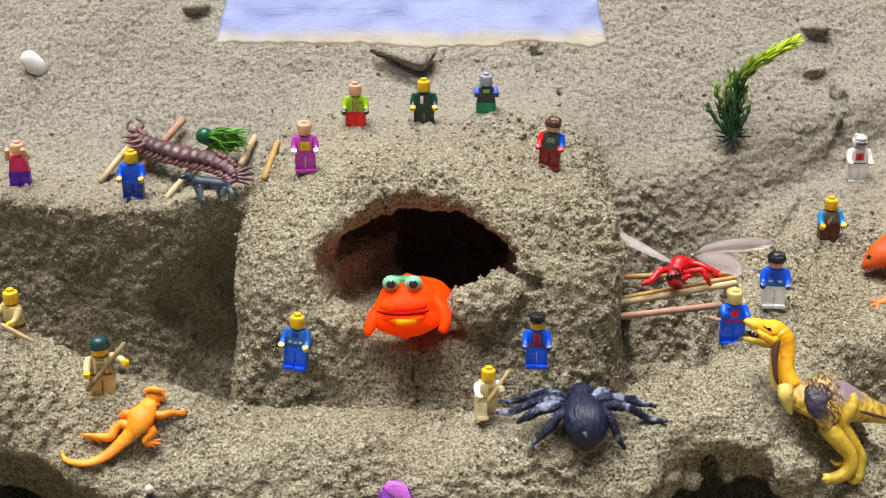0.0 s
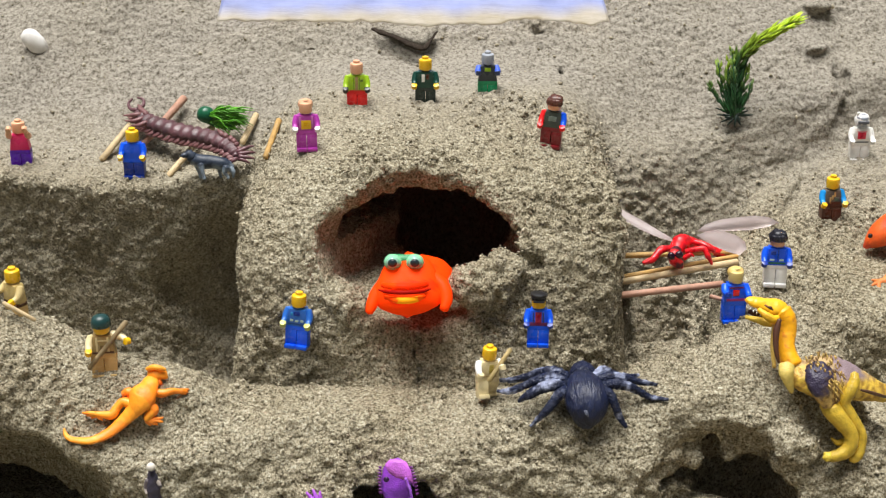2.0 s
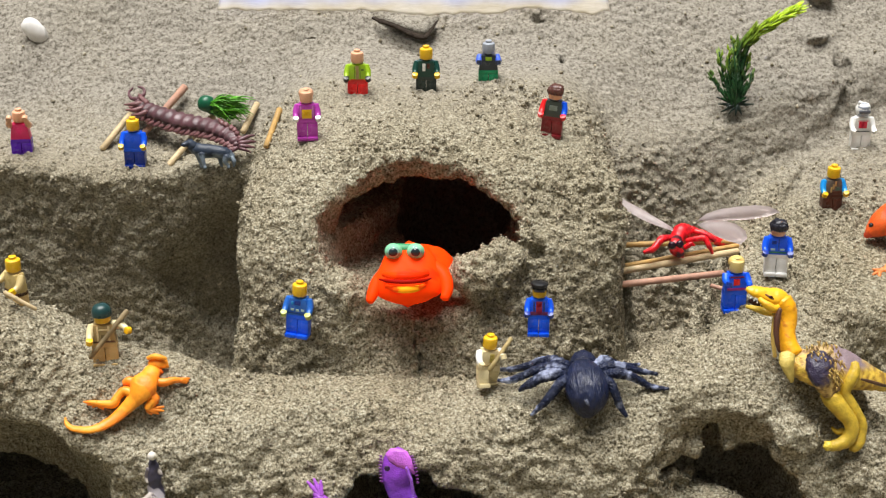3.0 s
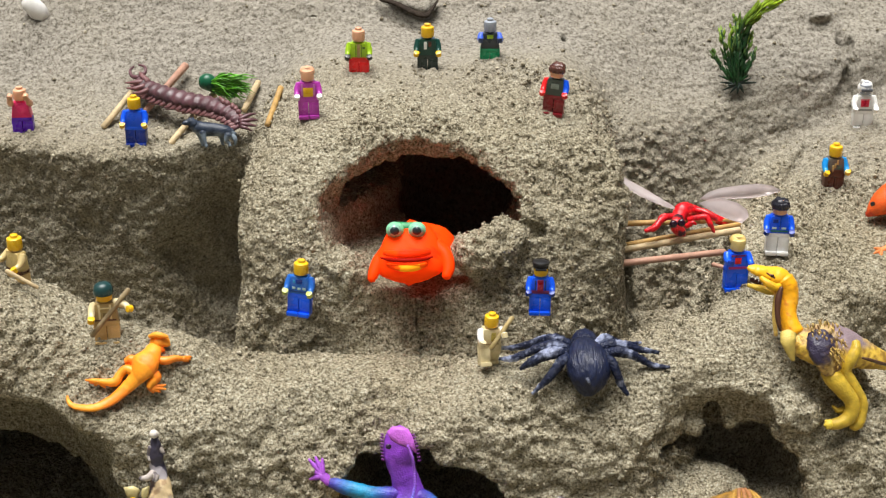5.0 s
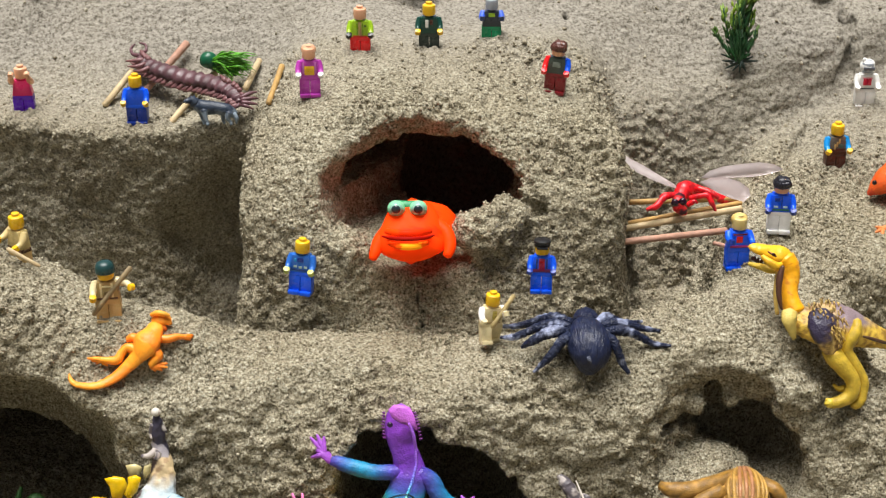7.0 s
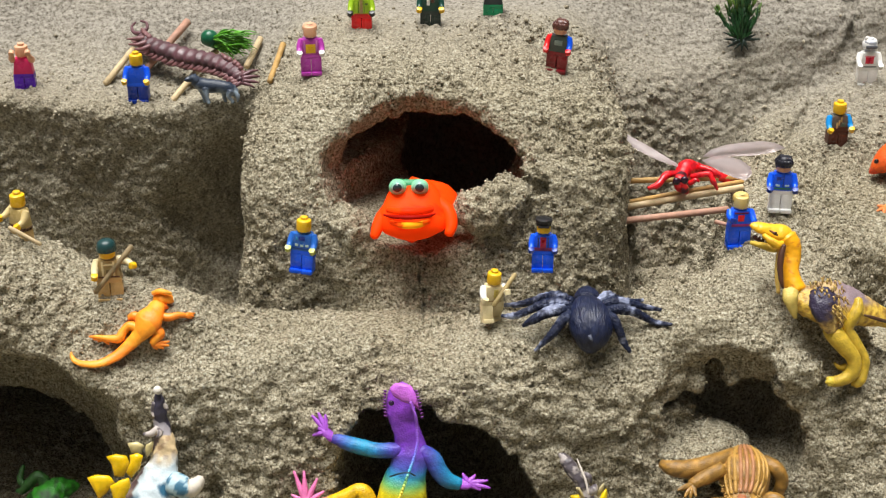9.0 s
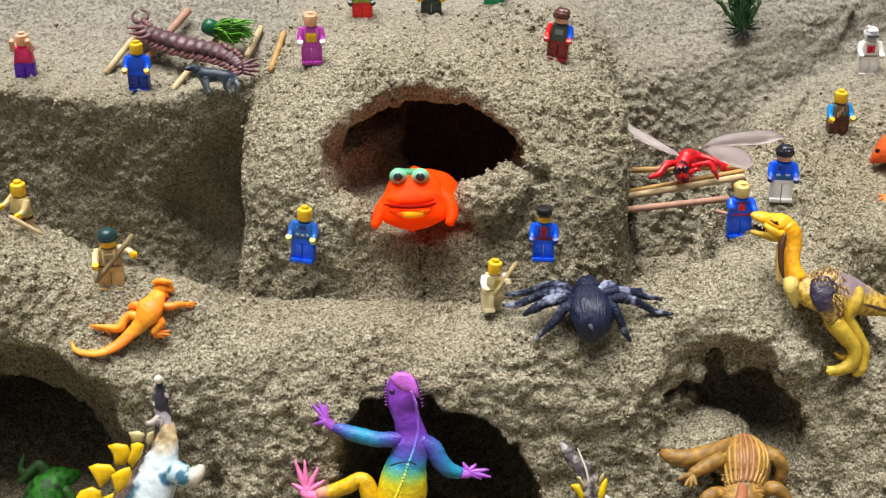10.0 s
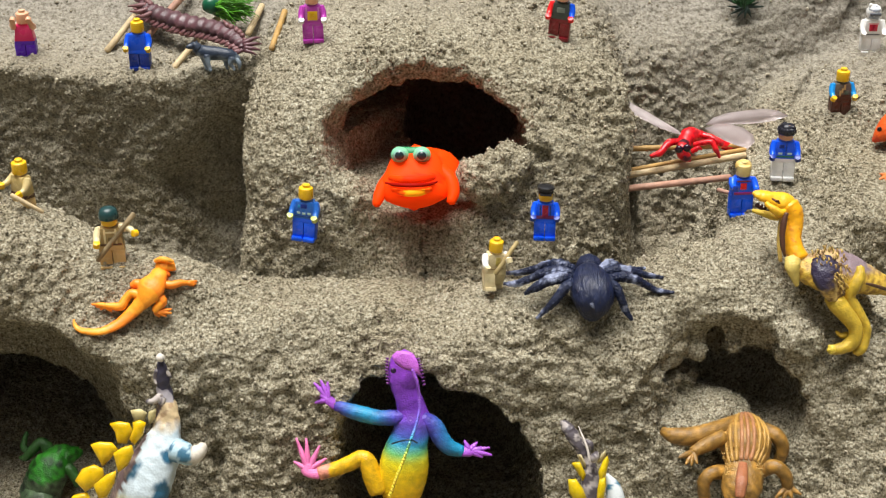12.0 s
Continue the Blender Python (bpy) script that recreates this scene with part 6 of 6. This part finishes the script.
# ---- green creature in the west cave ----
def green_toad():
    # The lit green top and dim greyish lower part are put into the colour.
    def hide(p):
        n = noise.noise(Vector((p.x * 330, p.y * 160, p.z * 330)))
        k = 0.5 + 0.9 * n
        return tuple(max(0.004, c * k) for c in ((0.045, 0.34, 0.022) if p.z > 0.0213 + 0.002 * n else (0.12, 0.20, 0.09)))

    sh = Shape()
    sh.tube([(-0.2321, -0.1508, 0.0252, 0.0033), (-0.2352, -0.1554, 0.0271, 0.0062), (-0.2406, -0.1598, 0.0273, 0.0089), (-0.2455, -0.1656, 0.0244, 0.0118), (-0.2494, -0.1690, 0.0171, 0.0131), (-0.2524, -0.1707, 0.0086, 0.0129), (-0.2507, -0.1848, 0.0063, 0.0108)], hide, 26, flat=0.8, steps=9).rough(0.0011, 260).rough(0.0005, 700)
    ob = tagged(part("toy_reptile", sh, SCALY), "green rubber toy reptile sitting in a dark cave", "toy reptile")
    for knots in ([(-0.2485, -0.1561, 0.0305, 0.0038), (-0.2529, -0.1552, 0.0348, 0.0035), (-0.2583, -0.1569, 0.0311, 0.0032), (-0.2629, -0.1581, 0.0262, 0.0027), (-0.2670, -0.1575, 0.0250, 0.0013)], [(-0.2605, -0.1556, 0.0269, 0.0024), (-0.2648, -0.1538, 0.0306, 0.0022), (-0.2643, -0.1507, 0.0349, 0.0018), (-0.2635, -0.1482, 0.0380, 0.0011)], [(-0.2349, -0.1672, 0.0256, 0.0035), (-0.2307, -0.1703, 0.0213, 0.0032), (-0.2289, -0.1723, 0.0147, 0.0021)]):
        leg = Shape()
        leg.tube(knots, lambda p: tuple(c * (0.6 + 0.8 * abs(noise.noise(p * 300))) for c in (0.03, 0.12, 0.018)), 14, steps=6).rough(0.0005, 400)
        part("leg", leg, SCALY, ob)


green_toad()


# ---- dragonfly ----
def dragonfly():
    hot = lambda p: (0.78, 0.008, 0.016) if noise.noise(p * 260) > -0.15 else (0.42, 0.003, 0.010)
    sh = Shape()
    sh.tube([(0.1532, -0.0309, 0.1806, 0.0029), (0.1553, -0.0273, 0.1837, 0.0049), (0.1587, -0.0227, 0.1864, 0.0060), (0.1649, -0.0192, 0.1845, 0.0047), (0.1733, -0.0174, 0.1813, 0.0037), (0.1842, -0.0169, 0.1776, 0.0034), (0.1925, -0.0159, 0.1749, 0.0026), (0.1972, -0.0202, 0.1754, 0.0011)], hot, 18, steps=7).rough(0.0006, 330)
    ob = tagged(part("toy_dragonfly", sh, GLOSSY), "shiny red toy dragonfly with milky wings on sticks", "toy dragonfly")
    head = Shape()
    head.tube([(0.1544, -0.0321, 0.1851, 0.0039), (0.1525, -0.0363, 0.1832, 0.0046), (0.1530, -0.0377, 0.1802, 0.0041), (0.1558, -0.0379, 0.1775, 0.0031), (0.1578, -0.0376, 0.1757, 0.0013)], lambda p: (0.06, 0.006, 0.012) if noise.noise(p * 190 + Vector((1, 5, 2))) > 0.02 else (0.62, 0.008, 0.014), 16, steps=6).rough(0.0005, 420)
    part("head", head, GLOSSY, ob, "dark red head")
    for u in ((0.1485, -0.0465, 0.1874), (0.1536, -0.0462, 0.1881)):
        eye = Shape()
        eye.blob(Matrix.Translation(u), (0.0026, 0.0020, 0.0026), (0.02, 0.004, 0.012), 0.1)
        part("eye", eye, EYE_GLOSS, ob)
    for knots in ([(0.1536, -0.0288, 0.1851, 0.0021), (0.1468, -0.0308, 0.1856, 0.0023), (0.1423, -0.0336, 0.1843, 0.0023), (0.1381, -0.0374, 0.1809, 0.0023), (0.1319, -0.0384, 0.1788, 0.0013)], [(0.1488, -0.0309, 0.1853, 0.0016), (0.1447, -0.0314, 0.1867, 0.0016), (0.1411, -0.0321, 0.1851, 0.0010)], [(0.1608, -0.0297, 0.1833, 0.0019), (0.1667, -0.0319, 0.1856, 0.0019), (0.1717, -0.0326, 0.1864, 0.0019), (0.1744, -0.0356, 0.1824, 0.0017), (0.1771, -0.0369, 0.1773, 0.0009)],
                  [(0.1667, -0.0232, 0.1876, 0.0023), (0.1726, -0.0269, 0.1868, 0.0023), (0.1774, -0.0300, 0.1850, 0.0016), (0.1790, -0.0308, 0.1831, 0.0008)], [(0.1588, -0.0352, 0.1808, 0.0017), (0.1626, -0.0361, 0.1837, 0.0015), (0.1651, -0.0355, 0.1826, 0.0008)]):
        leg = Shape()
        leg.tube(knots, hot, 10, steps=6).rough(0.0003, 500)
        part("leg", leg, GLOSSY, ob)
    milk = (0.50, 0.43, 0.42)
    for rim in ([(0.1536, -0.0252, 0.1881), (0.1471, -0.0225, 0.1892), (0.1386, -0.0174, 0.1907), (0.1289, -0.0096, 0.1931), (0.1191, -0.0014, 0.1966), (0.1127, 0.0069, 0.2002), (0.1123, 0.0145, 0.2023), (0.1163, 0.0113, 0.2001), (0.1239, 0.0057, 0.1975), (0.1337, -0.0023, 0.1947), (0.1444, -0.0127, 0.1913), (0.1512, -0.0211, 0.1897)],
                [(0.1694, -0.0194, 0.1935), (0.1754, -0.0139, 0.1958), (0.1855, -0.0080, 0.1967), (0.1982, -0.0036, 0.1966), (0.2110, 0.0006, 0.1961), (0.2209, 0.0029, 0.1940), (0.2278, 0.0024, 0.1905), (0.2191, -0.0016, 0.1890), (0.2063, -0.0061, 0.1888), (0.1934, -0.0110, 0.1903), (0.1793, -0.0159, 0.1915)],
                [(0.1680, -0.0252, 0.1928), (0.1754, -0.0223, 0.1944), (0.1849, -0.0203, 0.1939), (0.1944, -0.0196, 0.1907), (0.2005, -0.0225, 0.1869), (0.2011, -0.0262, 0.1837), (0.1963, -0.0306, 0.1813), (0.1878, -0.0306, 0.1836), (0.1787, -0.0290, 0.1871)]):
        w = Shape()
        w.sheet(rim, 0.0006, milk, bulge=0.0012)
        part("wing", w, WING, ob, "milky translucent wing").visible_shadow = False


dragonfly()

# ---- artificial plant ----
def plant():
    stems = [([(0.2106, 0.0914, 0.2346), (0.2102, 0.0950, 0.2471), (0.2105, 0.0971, 0.2611), (0.2135, 0.0992, 0.2750), (0.2214, 0.0997, 0.2856), (0.2345, 0.0998, 0.2953), (0.2519, 0.1001, 0.3053)], 230, 0.0088, 1.0),
             ([(0.2096, 0.0914, 0.2346), (0.2049, 0.0950, 0.2471), (0.2010, 0.0990, 0.2605), (0.1989, 0.1045, 0.2723)], 30, 0.0048, 0.30),
             ([(0.2095, 0.0895, 0.2352), (0.2064, 0.0919, 0.2499), (0.2051, 0.0959, 0.2633), (0.2058, 0.1014, 0.2751)], 32, 0.0050, 0.42),
             ([(0.2098, 0.0875, 0.2359), (0.2097, 0.0888, 0.2527), (0.2082, 0.0942, 0.2692), (0.2075, 0.1029, 0.2829)], 34, 0.0046, 0.25),
             ([(0.2109, 0.0895, 0.2352), (0.2143, 0.0919, 0.2499), (0.2171, 0.0952, 0.2617), (0.2192, 0.0995, 0.2709)], 28, 0.0046, 0.30),
             ([(0.2085, 0.0895, 0.2352), (0.2017, 0.0916, 0.2445), (0.1950, 0.0934, 0.2531), (0.1918, 0.0963, 0.2595)], 18, 0.0042, 0.12),
             ([(0.2113, 0.0895, 0.2352), (0.2165, 0.0896, 0.2451), (0.2199, 0.0914, 0.2537), (0.2210, 0.0944, 0.2601)], 16, 0.0040, 0.12)]
    sh = Shape()
    for line, _, _, _ in stems:
        sh.tube([(*q, 0.0009 - 0.0005 * i / len(line)) for i, q in enumerate(line)], (0.012, 0.060, 0.014), 7, steps=4)
    ob = tagged(part("artificial_plant", sh, LEAFY), "green plastic water plant with a bright drooping tip", "plant")
    rng = random.Random(21)
    for line, count, size, bright in stems:
        pts = [Vector(q) for q in line]
        for k in range(count):
            t = (k + rng.random()) / count * (len(pts) - 1) * 0.995
            i = min(int(t), len(pts) - 2)
            p = pts[i].lerp(pts[i + 1], t - i)
            d = (pts[i + 1] - pts[i]).normalized()
            side = Vector((rng.uniform(-1, 1), rng.uniform(-0.7, 0.5), rng.uniform(-1, 1)))
            side = (side - d * side.dot(d)).normalized()
            f = t / (len(pts) - 1)
            length = size * rng.uniform(0.75, 1.25) * (1 - 0.35 * f)
            m = p + side * length * 0.45 + d * length * 0.55
            e = p + side * length * 0.62 + d * length * 1.35
            g = rng.uniform(0.6, 1.4)
            glow = max(0.0, f - 0.42) * bright * 1.7
            tint = ((0.014 + 0.60 * glow) * g, (0.066 + 0.78 * glow) * g, (0.016 + 0.004 * glow) * g)
            leaf = Shape()
            leaf.tube([(*p, 0.0005), (*m, 0.0012), (*e, 0.0001)], tint, 6, flat=0.4, steps=3)
            part("leaf", leaf, LEAFY, ob)
    base = pts[0]
    for e in [(0.1989, 0.0926, 0.2372), (0.2007, 0.0884, 0.2330), (0.2054, 0.0866, 0.2314), (0.2102, 0.0852, 0.2308), (0.2150, 0.0866, 0.2314), (0.2145, 0.0892, 0.2346), (0.2242, 0.0916, 0.2375), (0.2205, 0.0920, 0.2407), (0.1979, 0.0947, 0.2417), (0.2035, 0.0878, 0.2365), (0.2123, 0.0866, 0.2340)]:
        root = Shape()
        mid = (base + Vector(e)) / 2 + Vector((0, -0.001, 0.0015))
        root.tube([(*(base + Vector((0, -0.001, 0.003))), 0.0009), (*mid, 0.0010), (*e, 0.0004)], (0.010, 0.026, 0.018), 6)
        part("leaf", root, LEAFY, ob, "dark drooping bottom leaf")


plant()

# ---- pebble, crust flake, plastic sheet, orange toy at the edge ----
peb = Shape()
peb.blob(Matrix.Translation((-0.3000, 0.1453, 0.2769)) @ pose(0, 0, 0, 0, 50, 0), (0.0115, 0.006, 0.0072), (0.82, 0.80, 0.77), 0.12, 9, 22)
tagged(part("pebble", peb, toy_material("polished_stone", 0.22, wear=0.1)), "smooth white oval pebble pressed in the slope", "pebble")

# Dark-painted tube along the flake's edge stands for the shade beneath it.
flake = Shape()
flake.tube([(-0.0505, 0.1523, 0.2848, 0.0013), (-0.0433, 0.1481, 0.2829, 0.0021), (-0.0340, 0.1429, 0.2813, 0.0021), (-0.0223, 0.1366, 0.2771, 0.0025), (-0.0124, 0.1344, 0.2748, 0.0021), (-0.0075, 0.1404, 0.2782, 0.0012), (-0.0025, 0.1514, 0.2829, 0.0008)], (0.045, 0.034, 0.026), 10, flat=0.7).rough(0.0005, 400)
crust = tagged(part("sand_crust", flake, toy_material("crust_undershade", 0.95, 0.1, relief=0.6, size=520, wear=0.5)), "loose flake of sand crust on the slope, shade under its edge painted dark", "sand crust")
cover = Shape()
cover.sheet([(-0.0452, 0.1560, 0.2834, 0.0004), (-0.0318, 0.1567, 0.2849, 0.0004), (-0.0151, 0.1567, 0.2849, 0.0004), (-0.0017, 0.1560, 0.2834, 0.0004), (-0.0050, 0.1477, 0.2796, 0.0004), (-0.0116, 0.1400, 0.2749, 0.0004), (-0.0224, 0.1414, 0.2779, 0.0004), (-0.0350, 0.1474, 0.2814, 0.0004)], 0.003, (0.30, 0.27, 0.21), bulge=0.001)
part("crust_top", cover, SAND, crust, "sandy top of the crust")


def plastic_sheet():
    m, t, b = material("plastic_film", 0.5, 0.12)
    co = coords(t)
    fringe = t.nodes.new("ShaderNodeAttribute")
    fringe.attribute_name = "tint"
    film = ramp(t, noise_tex(t, co, 30, 4), [(0.3, (0.21, 0.25, 0.47)), (0.7, (0.31, 0.35, 0.57))])
    wet = ramp(t, noise_tex(t, co, 60, 4), [(0.3, (0.34, 0.29, 0.20)), (0.7, (0.44, 0.40, 0.33))])
    t.links.new(mix(t, fringe.outputs["Fac"], wet.outputs[0], film.outputs[0]), b.inputs["Base Color"])
    b.inputs["Transmission Weight"].default_value = 0.25
    flow = t.nodes.new("ShaderNodeMapping")
    flow.inputs["Scale"].default_value = (0.25, 1.0, 1.0)
    flow.inputs["Rotation"].default_value = (0, 0, radians(6))
    t.links.new(co, flow.inputs["Vector"])
    bump(t, b, noise_tex(t, flow.outputs[0], 110, 4, 0.6), 0.4, 0.003)
    a0, a1 = Vector((-0.1668, 0.1600, 0.2878)), Vector((0.1259, 0.1575, 0.2882))
    up = Vector((0, 0.80, 0.60)).normalized()
    sh = Shape()
    verts, faces = [], []
    nu, nv = 120, 28
    for j in range(nv + 1):
        for i in range(nu + 1):
            s, h = i / nu, j / nv
            rag = 0.0026 * noise.noise(Vector((s * 34, 2, 0))) + 0.0060 * noise.noise(Vector((s * 8, 7, 0))) - 0.007 * math.exp(-((s - 0.55) / 0.07) ** 2)
            p = a0.lerp(a1, s) + up * (h * 0.075 + rag * (1 - h))
            p += Vector((0.010 * h * (1 - 2 * s), 0, 0)) + Vector((0, -0.6, 0.8)) * (0.0012 + 0.0012 * math.sin(s * 30 + h * 4) * h + 0.0024 * noise.noise(Vector((s * 11, h * 5, 0))) * min(1, h * 3))
            verts.append(p)
    for j in range(nv):
        for i in range(nu):
            k = j * (nu + 1) + i
            faces.append((k, k + 1, k + nu + 2, k + nu + 1))
    low = (a0 + a1) / 2

    def depth(p):
        h = (p - low).dot(up) / 0.075
        k = min(1, max(0, (h - 0.05 + 0.10 * noise.noise(Vector((p.x * 40, 0, 3)))) * 6))
        return (k, k, k)

    sh.put(verts, faces, depth)
    ob = part("plastic_sheet", sh, m)
    skin = ob.modifiers.new("thickness", "SOLIDIFY")
    skin.thickness = 0.0003
    ob.visible_shadow = False
    tagged(ob, "creased bluish clear plastic sheet lying on the slope", "plastic sheet")


plastic_sheet()


def orange_crab():
    paint = lambda p: (0.90, 0.12, 0.01) if noise.noise(p * 90) > -0.1 else (0.70, 0.06, 0.01)
    sh = Shape()
    sh.tube([(0.2803, -0.0211, 0.1827, 0.0019), (0.2842, -0.0214, 0.1868, 0.0056), (0.2911, -0.0210, 0.1923, 0.0097), (0.3022, -0.0192, 0.1964, 0.0126), (0.3177, -0.0157, 0.1990, 0.0112), (0.3340, -0.0120, 0.1975, 0.0052)], paint, 16, flat=0.8)
    ob = tagged(part("toy_gecko", sh, SCALY), "orange-red rubber toy gecko on the sand bank", "toy gecko")
    eye = Shape()
    eye.blob(Matrix.Translation((0.2796, -0.0318, 0.1952)), (0.0016, 0.0014, 0.0016), (0.02, 0.01, 0.01))
    part("eye", eye, EYE_GLOSS, ob)
    leg = Shape()
    leg.tube([(0.3019, -0.0248, 0.1867, 0.0045), (0.2972, -0.0402, 0.1773, 0.0037), (0.2884, -0.0485, 0.1714, 0.0029), (0.2826, -0.0509, 0.1709, 0.0018)], (0.85, 0.25, 0.06), 10)
    l = part("leg", leg, SCALY, ob)
    foot(l, SCALY, (0.85, 0.25, 0.06), (0.2826, -0.0509, 0.1709, 0.0018), [(0.2777, -0.0521, 0.1730, 0.0004), (0.2771, -0.0554, 0.1706, 0.0004), (0.2808, -0.0585, 0.1688, 0.0004)], 0.0014)


orange_crab()

# ---- loose crumbs of sand lying on the bank ----
CRUMB_SAND, crumb_tree, crumb_bsdf = material("crumb_sand", 0.95, 0.1)
island = crumb_tree.nodes.new("ShaderNodeNewGeometry").outputs["Random Per Island"]
crumb_tone = ramp(crumb_tree, island, [(0.0, (0.21, 0.18, 0.125)), (0.6, (0.36, 0.315, 0.225)), (1.0, (0.52, 0.465, 0.355))])
fleck = ramp(crumb_tree, noise_tex(crumb_tree, coords(crumb_tree), 900, 3), [(0.35, (0.6, 0.6, 0.6)), (0.55, (1, 1, 1))])
crumb_tree.links.new(mix(crumb_tree, 1.0, crumb_tone.outputs[0], fleck.outputs[0], "MULTIPLY"), crumb_bsdf.inputs["Base Color"])


def loose_crumbs():
    rng = np.random.RandomState(5)
    pick = np.argwhere((nrm[:, 2] > -0.15) & (sv[:, 1] < 0.22) & (np.abs(sv[:, 0]) < 0.35)).ravel()
    chance = (0.15 + np.clip(loose[pick], 0, 1) ** 2) * np.where(sv[pick][:, 1] > 0.07, 0.25, 1.0)
    pick = rng.choice(pick, 28000, replace=False, p=chance / chance.sum())
    ico = bmesh.new()
    bmesh.ops.create_icosphere(ico, subdivisions=1, radius=1.0)
    base = np.array([q.co for q in ico.verts])
    faces = np.array([[q.index for q in f.verts] for f in ico.faces])
    ico.free()
    size = 0.0004 + 0.0011 * rng.random_sample(len(pick)) ** 3
    stretch = rng.uniform(0.6, 1.3, (len(pick), 1, 3))
    rough = rng.uniform(0.55, 1.35, (len(pick), len(base), 1))
    vert = sv[pick][:, None] + nrm[pick][:, None] * size[:, None, None] * 0.4 + base[None] * stretch * rough * size[:, None, None]
    tri = faces[None] + (np.arange(len(pick)) * len(base))[:, None, None]
    me = mesh_from("sand_crumbs", vert.reshape(-1, 3), tri.reshape(-1, 3), CRUMB_SAND)
    tagged(new("sand_crumbs", me), "loose grey-tan crumbs of damp sand on the bank", "sand crumbs", kind="stuff")


loose_crumbs()
